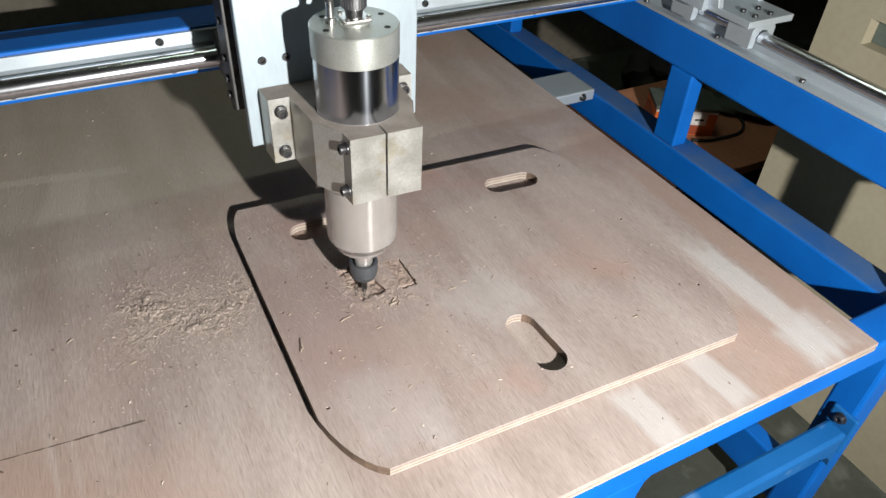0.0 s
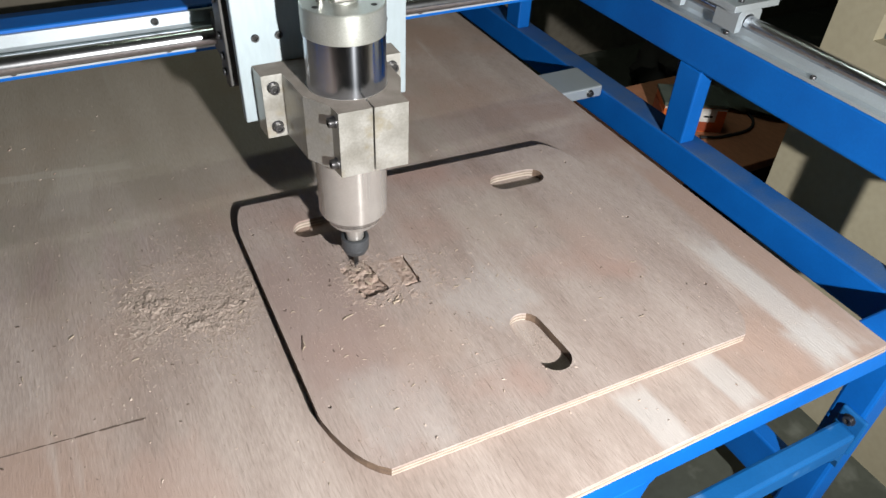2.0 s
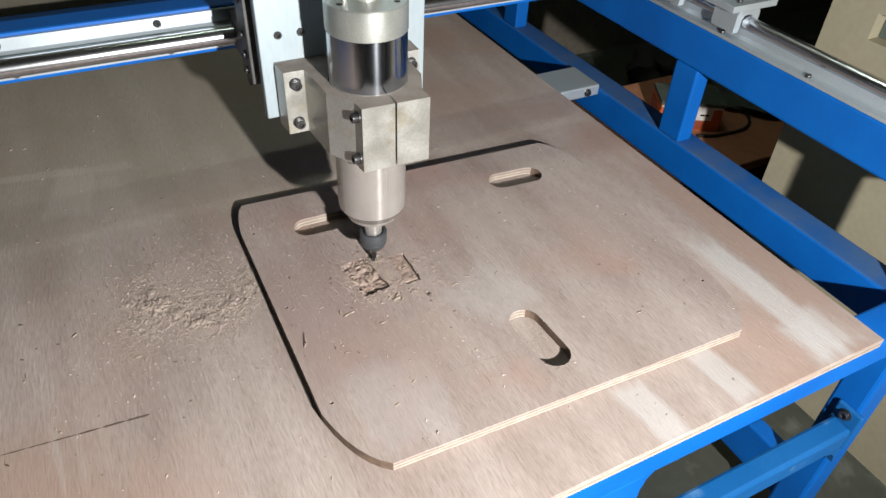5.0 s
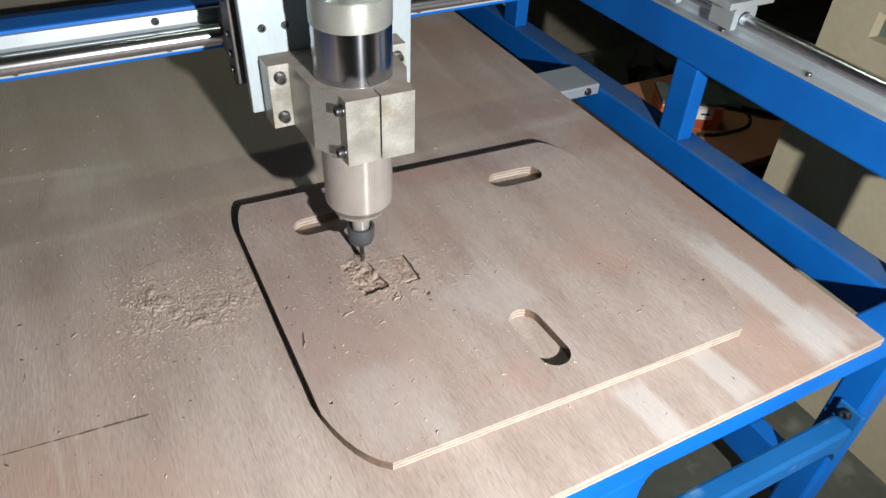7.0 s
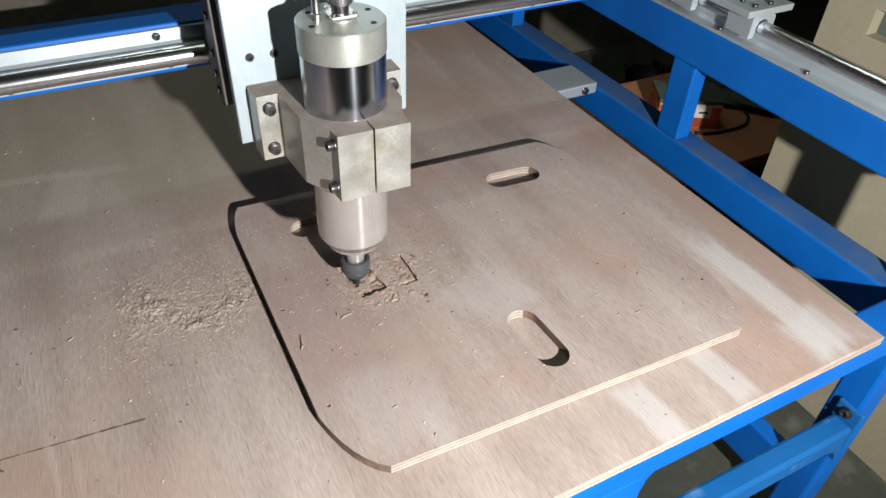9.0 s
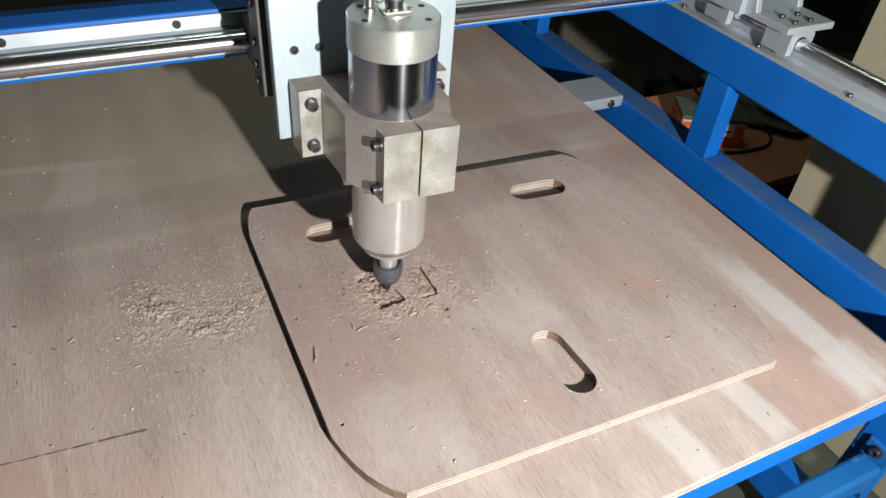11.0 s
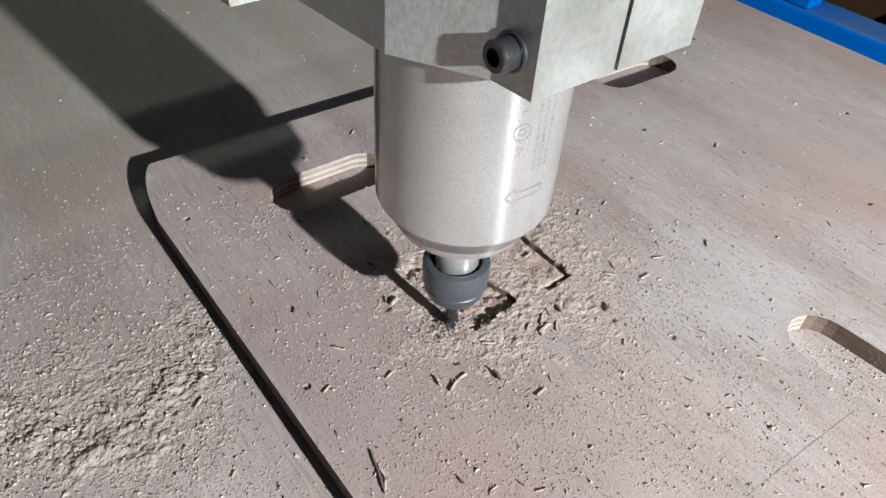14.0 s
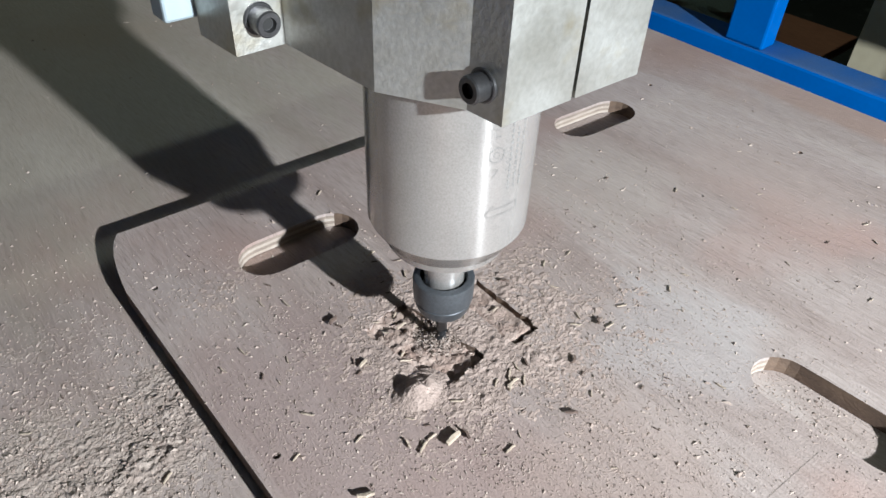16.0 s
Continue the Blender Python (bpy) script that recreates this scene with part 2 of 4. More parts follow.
BLACKSTEEL = mat("blackened_steel", (0.075, 0.08, 0.088), 0.36, 0.7, dark=(0.045, 0.048, 0.052), scale=60, fine=600, bump=0.08)
BLOCK = mat("dark_block", (0.10, 0.10, 0.10), 0.5, 0.4, dark=(0.06, 0.06, 0.058), scale=30, fine=500, bump=0.08)
BOLT = mat("bolt_steel", (0.14, 0.14, 0.145), 0.34, 0.85, dark=(0.08, 0.08, 0.085), scale=90, fine=800, bump=0.06)
NUT = mat("blued_nut_steel", (0.12, 0.132, 0.147), 0.4, 0.6, dark=(0.09, 0.098, 0.11), scale=40, fine=600, bump=0.05)
HOLE_SHADE = mat("hole_shade", (0.02, 0.02, 0.02), 0.7, 0.3, scale=90, fine=800, bump=0.0)
WASHER = mat("bright_washer", (0.75, 0.74, 0.72), 0.3, 1.0, scale=90, fine=800, bump=0.03)
ETCH = mat("etched_mark", (0.20, 0.195, 0.19), 0.7, 0.1, scale=90, fine=800, bump=0.0)
BRASS = mat("dusty_knurl", (0.30, 0.30, 0.31), 0.4, 1.0, scale=90, fine=800, bump=0.1)
BEIGE = mat("beige_plaster", (0.385, 0.35, 0.25), 0.85, dark=(0.33, 0.295, 0.205), scale=5, fine=90, bump=0.12, mottle=0.18, spots=(0.30, 0.25, 0.17), spot_scale=5, spot_cut=0.64)
CONCRETE = mat("dirty_concrete", (0.062, 0.070, 0.056), 0.8, dark=(0.030, 0.034, 0.027), scale=3.5, fine=60, bump=0.4, spots=(0.15, 0.16, 0.14),
               spot_scale=9, spot_cut=0.585)
NORTHWALL = mat("pale_plaster", (0.19, 0.172, 0.138), 0.9, dark=(0.13, 0.117, 0.092), scale=3, fine=50, bump=0.3)
GREYWALL = mat("grey_plaster", (0.115, 0.11, 0.09), 0.9, dark=(0.08, 0.075, 0.06), scale=3, fine=50, bump=0.3)
REDBOARD = mat("red_brown_board", (0.55, 0.25, 0.14), 0.7, dark=(0.42, 0.18, 0.10), scale=6, fine=120, stretch=(1, 0.3, 1), bump=0.1)
ORANGE = mat("orange_plastic", (0.72, 0.17, 0.035), 0.4, dark=(0.6, 0.13, 0.03), scale=20, fine=300, bump=0.03)
BLACKPLASTIC = mat("black_plastic", (0.022, 0.022, 0.022), 0.7, scale=20, fine=300, bump=0.06)
REDPRINT = mat("red_print", (0.36, 0.075, 0.03), 0.5, dark=(0.28, 0.055, 0.025), scale=20, fine=300, bump=0.03)
WHITECARD = mat("white_card", (0.78, 0.77, 0.74), 0.7, scale=20, fine=300, bump=0.03)
# cloth and lid colour, also the painted shade in the pier's recess
DARKGREEN = mat("dark_green_matt", (0.11, 0.14, 0.12), 0.9, scale=20, fine=300, bump=0.3)
PENCIL = mat("burnt_line", (0.13, 0.095, 0.078), 0.9, scale=160, fine=900, bump=0.0)


# ---- mesh helpers ----
def part(name, bm, material, parent=None, label="", smooth=False):
    me = bpy.data.meshes.new(name)
    bm.normal_update()
    bm.to_mesh(me)
    bm.free()
    me.materials.append(material)
    if smooth:
        me.polygons.foreach_set("use_smooth", [True] * len(me.polygons))
        me.set_sharp_from_angle(angle=radians(35))
    ob = new(name, me)
    if parent:
        ob.parent = parent
    if label:
        ob["label"] = label
    return ob


def box(x0, x1, y0, y1, z0, z1, bevel=0.0, seg=2, bm=None):
    bm = bm or bmesh.new()
    vs = [bm.verts.new(p) for p in ((x0, y0, z0), (x1, y0, z0), (x1, y1, z0), (x0, y1, z0), (x0, y0, z1), (x1, y0, z1), (x1, y1, z1), (x0, y1, z1))]
    fs = [bm.faces.new([vs[i] for i in f]) for f in ((3, 2, 1, 0), (4, 5, 6, 7), (0, 1, 5, 4), (1, 2, 6, 5), (2, 3, 7, 6), (3, 0, 4, 7))]
    if bevel:
        es = {e for f in fs for e in f.edges}
        bmesh.ops.bevel(bm, geom=list(es), offset=bevel, segments=seg, affect="EDGES", profile=0.5)
    return bm


def turned(profile, seg=48, axis="z", at=(0, 0, 0), bm=None):
    """A lathe body from (radius, height) pairs, closed at both ends."""
    bm = bm or bmesh.new()
    turn = {"z": Matrix.Identity(4), "x": pose(0, 0, 0, 0, 90, 0), "y": pose(0, 0, 0, -90, 0, 0)}[axis]
    m = Matrix.Translation(at) @ turn
    rings = [[bm.verts.new(m @ Vector((r * math.cos(a), r * math.sin(a), h))) for a in (2 * math.pi * k / seg for k in range(seg))] for r, h in profile]
    for a, b in zip(rings, rings[1:]):
        for k in range(seg):
            bm.faces.new((a[k], a[(k + 1) % seg], b[(k + 1) % seg], b[k]))
    bm.faces.new(list(reversed(rings[0])))
    bm.faces.new(rings[-1])
    return bm


def prism(outline, z0, z1, bevel=0.0, bm=None):
    """A straight body over one closed outline of (x, y)."""
    bm = bm or bmesh.new()
    lo = [bm.verts.new((x, y, z0)) for x, y in outline]
    hi = [bm.verts.new((x, y, z1)) for x, y in outline]
    n = len(outline)
    fs = [bm.faces.new(list(reversed(lo))), bm.faces.new(hi)] + [bm.faces.new((lo[k], lo[(k + 1) % n], hi[(k + 1) % n], hi[k])) for k in range(n)]
    bmesh.ops.recalc_face_normals(bm, faces=fs)
    if bevel:
        bmesh.ops.bevel(bm, geom=[e for e in bm.edges], offset=bevel, segments=2, affect="EDGES", profile=0.5)
    return bm


def sheet(outline, holes, z0, z1):
    """A flat body over an outline with openings cut through it."""
    bm = bmesh.new()
    for z in (z0, z1):
        edges = []
        for loop in (outline, *holes):
            vs = [bm.verts.new((x, y, z)) for x, y in loop]
            edges += [bm.edges.new((vs[k], vs[(k + 1) % len(vs)])) for k in range(len(vs))]
        bmesh.ops.triangle_fill(bm, use_beauty=True, use_dissolve=False, edges=edges)
    bm.verts.ensure_lookup_table()
    half = len(bm.verts) // 2
    at = 0
    for loop in (outline, *holes):
        n = len(loop)
        for k in range(n):
            a, b = at + k, at + (k + 1) % n
            bm.faces.new((bm.verts[a], bm.verts[b], bm.verts[half + b], bm.verts[half + a]))
        at += n
    bmesh.ops.recalc_face_normals(bm, faces=bm.faces)
    return bm


def stadium(cx, cy, length, width, turn, n=10):
    r, d = width / 2, (length - width) / 2
    c, s = math.cos(radians(turn)), math.sin(radians(turn))
    pts = [(d + r * math.cos(a), r * math.sin(a)) for a in (math.pi * (k / n - 0.5) for k in range(n + 1))]
    pts += [(-d + r * math.cos(a), r * math.sin(a)) for a in (math.pi * (k / n + 0.5) for k in range(n + 1))]
    return [(cx + c * x - s * y, cy + s * x + c * y) for x, y in pts]


def thing(name, label, category, group="", kind="", at=(0, 0, 0)):
    ob = new(name)
    ob.empty_display_size = 0.02
    ob.location = at
    return tagged(ob, label, category, group, kind)


def screw(parent, at, axis, r=0.0045, h=0.006, washer=True, name="bolt", material=None):
    """A socket-head screw that points along an axis ('-x', '-y', 'z'), with its hollow, a near-black disc for the shade
    in it, and a washer.
    """
    turn = {"z": Matrix.Identity(4), "-y": pose(0, 0, 0, 90, 0, 0), "-x": pose(0, 0, 0, 0, -90, 0)}[axis]
    bm = turned([(r * 0.96, 0), (r, 0.0004), (r, h - 0.0006), (r * 0.9, h), (r * 0.56, h), (r * 0.52, h - 0.0022)], 20)
    if washer:
        turned([(r * 1.25, -0.0008), (r * 1.25, 0.0006), (r * 1.18, 0.0009)], 20, bm=bm)
    bmesh.ops.transform(bm, matrix=Matrix.Translation(at) @ turn, verts=bm.verts)
    ob = part(name, bm, material or BOLT, parent, smooth=True)
    bm = turned([(r * 0.5, h - 0.0024), (r * 0.5, h - 0.0021)], 6)
    bmesh.ops.transform(bm, matrix=Matrix.Translation(at) @ turn, verts=bm.verts)
    part("socket", bm, HOLE_SHADE, ob)
    return ob


def cable_curve(name, pts, r, material, parent=None):
    cu = bpy.data.curves.new(name, "CURVE")
    cu.dimensions, cu.bevel_depth, cu.bevel_resolution, cu.resolution_u = "3D", r, 3, 8
    sp = cu.splines.new("BEZIER")
    sp.bezier_points.add(len(pts) - 1)
    for b, p in zip(sp.bezier_points, pts):
        b.co, b.handle_left_type, b.handle_right_type = p, "AUTO", "AUTO"
    cu.materials.append(material)
    ob = new(name, cu)
    if parent:
        ob.parent = parent
    return ob


# ---- the room ----
FLOOR = -0.54


def slab(name, kind_label, material, x0, x1, y0, y1, z0, z1):
    return tagged(part(name, box(x0, x1, y0, y1, z0, z1), material), kind_label, "structure", kind="structure")


slab("floor", "dark dirty concrete workshop floor with pale streaks", CONCRETE, -2.6, 3.0, -2.6, 1.75, FLOOR - 0.1, FLOOR)
slab("ceiling", "dull plastered workshop ceiling", GREYWALL, -2.6, 3.0, -2.6, 1.75, 2.2, 2.3)
slab("wall_north", "dim brownish grey plastered workshop wall", NORTHWALL, -2.6, 3.0, 1.75, 1.90, FLOOR, 2.2)
slab("wall_south", "dim grey plastered workshop wall behind the operator", GREYWALL, -2.6, 3.0, -2.75, -2.6, FLOOR, 2.2)
slab("wall_west", "dim grey plastered workshop wall", GREYWALL, -2.75, -2.6, -2.75, 1.90, FLOOR, 2.2)
slab("wall_east", "dim grey plastered workshop wall", GREYWALL, 3.0, 3.15, -2.75, 1.90, FLOOR, 2.2)


def beige_pier():
    """The beige wall end beside the machine, with a recess cut into its face."""
    x0, x1, y0, y1 = 0.953, 1.20, -1.6, 0.452
    bm = box(x0 + 0.03, x1, y0, y1, FLOOR, 2.2)
    # the face layer, with an opening left for the recess
    hy0, hy1, hz0, hz1 = 0.241, 0.372, 0.157, 0.1985
    for a, b, c, d in ((y0, y1, FLOOR, hz0), (y0, y1, hz1, 2.2), (y0, hy0, hz0, hz1), (hy1, y1, hz0, hz1)):
        box(x0, x0 + 0.03, a, b, c, d, bm=bm)
    # a dark sheet stands in for the shade inside the recess
    hollow = box(x0 + 0.024, x0 + 0.0295, hy0 + 0.001, hy1 - 0.001, hz0 + 0.001, hz1 - 0.001)
    ob = part("wall_pier", bm, BEIGE)
    part("recess_shade", hollow, DARKGREEN, ob, "dark sheet painted as the recess's shade")
    tagged(ob, "beige painted plaster wall end with a dark recess", "wall", kind="structure")


beige_pier()


# ---- the machine's frame ----
frame_thing = thing("router_frame", "bright blue painted welded steel frame of a router table", "machine frame")
for name, a in (("side_rail", (0.718, 0.778, 0.0, 1.36, 0.100, 0.166)), ("lower_side_rail", (0.718, 0.768, 0.05, 1.36, -0.090, -0.030)),
                ("front_rail", (-0.70, 0.778, 0.002, 0.05, -0.056, -0.0135)), ("rear_rail", (-0.70, 0.778, 1.30, 1.36, -0.090, -0.0135)),
                ("left_side_rail", (-0.76, -0.70, 0.0, 1.36, 0.100, 0.166)), ("left_lower_rail", (-0.76, -0.71, 0.05, 1.36, -0.090, -0.030))):
    rail = part(name, box(*a, bevel=0.004), BLUE, frame_thing)
    if "lower" in name:
        # sawdust has settled on the lower rails
        rail.data.materials.append(DUSTBLUE)
        for p in rail.data.polygons:
            p.material_index = 1 if p.normal.z > 0.9 else 0
for y in (0.475, 1.0):
    part("post", box(0.719, 0.749, y, y + 0.05, -0.030, 0.100, bevel=0.003), BLUE, frame_thing)
    part("post", box(-0.741, -0.711, y, y + 0.05, -0.030, 0.100, bevel=0.003), BLUE, frame_thing)
part("post", box(0.719, 0.749, 0.004, 0.054, -0.0135, 0.100, bevel=0.003), BLUE, frame_thing)
for x in (0.655, -0.70):
    for y in (-0.004, 1.305):
        part("leg", box(x, x + 0.045, y, y + 0.044, FLOOR, -0.0145 if y > 0 else -0.0565, bevel=0.005), BLUE, frame_thing)
part("brace_flange", box(0.6475, 0.6545, -0.014, 0.024, -0.232, -0.163, bevel=0.003), PALEBLUE, frame_thing)
part("leg", box(0.206, 0.270, 0.004, 0.05, FLOOR, -0.056, bevel=0.004), BLUE, frame_thing)
part("side_brace", box(0.668, 0.698, 0.0405, 1.3045, -0.438, -0.354, bevel=0.004), BLUE, frame_thing)
web = prism([(0.2702, -0.0562), (0.2960, -0.0562), (0.2830, -0.0610), (0.2745, -0.0710), (0.2702, -0.0900)], 0.006, 0.048)
bmesh.ops.transform(web, matrix=Matrix(((1, 0, 0, 0), (0, 0, 1, 0), (0, 1, 0, 0), (0, 0, 0, 1))), verts=web.verts)
bmesh.ops.recalc_face_normals(web, faces=web.faces)
part("corner_web", web, BLUE, frame_thing)
brace = part("brace", box(-0.655, 0.647, -0.012, 0.019, -0.228, -0.188, bevel=0.005), PALEBLUE, frame_thing, "worn pale blue cross tube")
screw(frame_thing, (0.6472, 0.007, -0.176), "-x", 0.0070, 0.006)
web = prism([(0.6470, -0.2285), (0.6150, -0.2285), (0.6300, -0.2330), (0.6410, -0.2440), (0.6470, -0.2620)], -0.011, 0.010)
bmesh.ops.transform(web, matrix=Matrix(((1, 0, 0, 0), (0, 0, 1, 0), (0, 1, 0, 0), (0, 0, 0, 1))), verts=web.verts)
bmesh.ops.recalc_face_normals(web, faces=web.faces)
part("corner_web", web, PALEBLUE, frame_thing)


# ---- bed and work plate ----
bed = tagged(part("bed_board", box(-0.62, 0.600, 0.0, 1.28, -0.0032, 0.0, bevel=0.0006), BED), "worn reddish plywood machine bed strewn with sawdust", "board")
for k, (z0, z1) in enumerate(((-0.0060, -0.0032), (-0.0088, -0.0060), (-0.0130, -0.0088))):
    d = 0.0004 * (k % 2)
    part("ply", box(-0.62 + d, 0.600 - d, d, 1.28 - d, z0, z1), PLY_DARK if k % 2 else PLY_PALE, bed)

CORNERS = {"nl": (-0.021, 0.089), "nr": (0.481, 0.0745), "fl": (-0.018, 0.5375), "fr": (0.485, 0.512)}


def on_plate(u, v):
    """A place on the work plate: u along its width, v into its depth, both 0 to 1."""
    a = Vector(CORNERS["nl"]).lerp(Vector(CORNERS["nr"]), u)
    b = Vector(CORNERS["fl"]).lerp(Vector(CORNERS["fr"]), u)
    return tuple(a.lerp(b, v))


def clipped(cu, cv, su, sv, along, deep, n=6):
    """The bowed cut across one corner of the plate, run from one edge to the other."""
    p, q, c = Vector((cu + su * along, cv)), Vector((cu, cv + sv * deep)), Vector((cu + su * along * 0.30, cv + sv * deep * 0.24))
    return [tuple(p * (1 - t) ** 2 + c * 2 * t * (1 - t) + q * t * t) for t in (k / n for k in range(n + 1))]


edge = clipped(0, 0, 1, 1, 0.082, 0.175)[::-1] + clipped(1, 0, -1, 1, 0.068, 0.17)
edge += clipped(1, 1, -1, -1, 0.06, 0.13)[::-1] + clipped(0, 1, 1, -1, 0.032, 0.13)
OUTLINE = [on_plate(u, v) for u, v in edge]
SLOTS = [stadium(0.2305, 0.1645, 0.091, 0.037, 93), stadium(0.3725, 0.4455, 0.083, 0.036, -4), stadium(0.0870, 0.4560, 0.084, 0.036, -2)]
PINS = [stadium(x, y, 0.0042, 0.0040, 0, 5) for x, y in ((-0.007, 0.177), (-0.007, 0.325), (-0.004, 0.472), (0.465, 0.159), (0.463, 0.307), (0.4625, 0.455))]


def ragged(cx, cy, w, d, turn, seed):
    """A cutter's pocket with uneven walls."""
    rnd = random.Random(seed)
    pts = []
    for (x0, y0), (x1, y1) in (((-1, -1), (1, -1)), ((1, -1), (1, 1)), ((1, 1), (-1, 1)), ((-1, 1), (-1, -1))):
        for k in range(11):
            t = k / 11
            jag = 0.0019 if rnd.random() < 0.3 else 0.0007
            pts.append(((x0 + (x1 - x0) * t) * w / 2 + rnd.uniform(-jag, jag), (y0 + (y1 - y0) * t) * d / 2 + rnd.uniform(-jag, jag)))
    c, s = math.cos(radians(turn)), math.sin(radians(turn))
    return [(cx + c * x - s * y, cy + s * x + c * y) for x, y in pts]


POCKETS = [ragged(0.1430, 0.331, 0.020, 0.054, 0, 3), ragged(0.0930, 0.337, 0.033, 0.063, 8, 5)]
plate = thing("work_plate", "dusty plywood plate with grip slots and pockets on the bed", "plywood plate")
T = 0.012
LAYERS = 5
for k in range(LAYERS):
    z0, z1 = 0.0006 + (T - 0.0006) * k / LAYERS, 0.0006 + (T - 0.0006) * (k + 1) / LAYERS
    holes = SLOTS + (PINS if k > 1 else []) + (POCKETS if k >= 3 else [])
    top = k == LAYERS - 1
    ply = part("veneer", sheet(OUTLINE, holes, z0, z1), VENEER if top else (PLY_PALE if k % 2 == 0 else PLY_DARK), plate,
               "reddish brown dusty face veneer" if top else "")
    # the cutter scorched the walls facing -x; their brown also paints in shade
    ply.data.materials.append(SHADED_SCORCH)
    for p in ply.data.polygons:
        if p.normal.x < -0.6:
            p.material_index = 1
# ---- the bridge ----
gantry = thing("bridge", "blue steel bridge with aluminium rails carrying the spindle", "machine bridge")
part("beam", box(-0.72, 0.70, 0.216, 0.253, 0.212, 0.2675, bevel=0.003), BLUE, gantry)
# unseen bar, added so that the tube lamp casts a second shadow band
part("shadow_band_bar", box(-0.72, 0.70, 0.278, 0.352, 0.205, 0.237, bevel=0.002), BLUE, gantry)


def linear_rail(parent, lo, hi, across, up, along, facing):
    """A round shaft on its aluminium foot: along 'x' facing -y, or along 'y' facing up."""
    length = hi - lo
    prof = [(-0.0225, 0), (0.0225, 0), (0.0225, 0.005), (0.0095, 0.0056), (0.0058, 0.0105), (0.005, 0.021), (-0.005, 0.021), (-0.0058, 0.0105), (-0.0095, 0.0056), (-0.0225, 0.005)]
    bm = prism(prof, 0, length)
    rod = turned([(0.0092, 0), (0.01, 0.0008), (0.01, length - 0.0008), (0.0092, length)], 32, at=(0, 0.027, 0))
    if along == "x":
        m = Matrix(((0, 0, 1, lo), (0, -1, 0, across), (1, 0, 0, up), (0, 0, 0, 1)))
    else:
        m = Matrix(((1, 0, 0, across), (0, 0, 1, lo), (0, 1, 0, up), (0, 0, 0, 1)))
    for b in (bm, rod):
        bmesh.ops.transform(b, matrix=m, verts=b.verts)
        bmesh.ops.recalc_face_normals(b, faces=b.faces)
    foot = part("rail_foot", bm, ALU, parent, "aluminium rail foot")
    part("shaft", rod, ROD, foot, "polished round shaft", smooth=True)
    return foot


linear_rail(gantry, -0.72, 0.68, 0.216, 0.2415, "x", "-y")
for x in (-0.53, -0.373, -0.213, -0.053, 0.107, 0.267, 0.427, 0.587):
    screw(gantry, (x, 0.211, 0.2580), "-y", 0.0042, 0.004, False, material=BLACKSTEEL)
    screw(gantry, (x + 0.008, 0.211, 0.2250), "-y", 0.0042, 0.004, False)


def shoe(y):
    """One bearing block on the side shaft."""
    prof = [(-0.0225, -0.0135), (-0.0125, -0.0135), (-0.0105, -0.004), (-0.0115, 0.003), (-0.008, 0.010), (0, 0.0125), (0.008, 0.010), (0.0115, 0.003),
            (0.0105, -0.004), (0.0125, -0.0135), (0.0225, -0.0135), (0.0225, 0.014), (0.019, 0.018), (-0.019, 0.018), (-0.0225, 0.014)]
    bm = prism(prof, 0, 0.045)
    bmesh.ops.transform(bm, matrix=Matrix(((1, 0, 0, 0.7405), (0, 0, 1, y), (0, 1, 0, 0.1930), (0, 0, 0, 1))), verts=bm.verts)
    bmesh.ops.recalc_face_normals(bm, faces=bm.faces)
    part("bearing_block", bm, ALU, gantry)


shoe(0.073)
shoe(0.190)
part("foot_plate", box(0.704, 0.792, 0.071, 0.250, 0.2115, 0.2215, bevel=0.001), ALU, gantry)
for x in (0.7255, 0.7555):
    for y in (0.083, 0.106):
        screw(gantry, (x, y, 0.2215), "z", 0.0042, 0.004, False, material=BLACKSTEEL)
part("end_plate", box(0.692, 0.704, 0.150, 0.352, 0.2115, 0.330, bevel=0.001), ALU, gantry)
for x in (0.781, 0.700):
    bm = prism([(0.128, 0.2215), (0.30, 0.2215), (0.30, 0.42), (0.19, 0.42)], x, x + 0.010, 0.001)
    bmesh.ops.transform(bm, matrix=Matrix(((0, 0, 1, 0), (1, 0, 0, 0), (0, 1, 0, 0), (0, 0, 0, 1))), verts=bm.verts)
    part("gusset", bm, ALU, gantry)

# the fixed shaft on the side rail
linear_rail(frame_thing, 0.01, 1.34, 0.7405, 0.166, "y", "z")
for y in (0.135, 0.295, 0.455, 0.615, 0.775):
    for x in (0.7235, 0.7575):
        screw(frame_thing, (x, y, 0.171), "z", 0.0042, 0.004, False)
tab = part("bed_bracket", box(0.585, 0.7165, 0.690, 0.775, -0.042, -0.020, bevel=0.003), ALU, frame_thing, "white bed bracket")
screw(frame_thing, (0.689, 0.690, -0.032), "-y", 0.006, 0.005)

# ---- the cross carriage ----
carriage = thing("cross_carriage", "dark bearing carriage riding the bridge shaft", "carriage")
part("back_plate", box(-0.092, 0.092, 0.128, 0.140, 0.205, 0.40, bevel=0.001), BLOCK, carriage)
for x in (-0.088, 0.043):
    part("bearing_block", box(x, x + 0.045, 0.140, 0.205, 0.219, 0.264, bevel=0.002), BLOCK, carriage)
part("side_plate", box(-0.0955, -0.0835, 0.095, 0.132, 0.222, 0.40, bevel=0.001), BLOCK, carriage)
for z in (0.232, 0.250, 0.272, 0.310):
    screw(carriage, (-0.0955, 0.113, z), "-x", 0.0042, 0.003, False, material=BLACKSTEEL)

# ---- spindle head; its origin is the cutter's tip ----
head = thing("spindle_head", "router spindle in a split metal clamp on a bright aluminium plate", "spindle")
zp = part("slide_plate", box(-0.090, 0.0965, 0.0695, 0.082, 0.184, 0.46, bevel=0.0012), SLIDE, head, "bright aluminium slide plate")
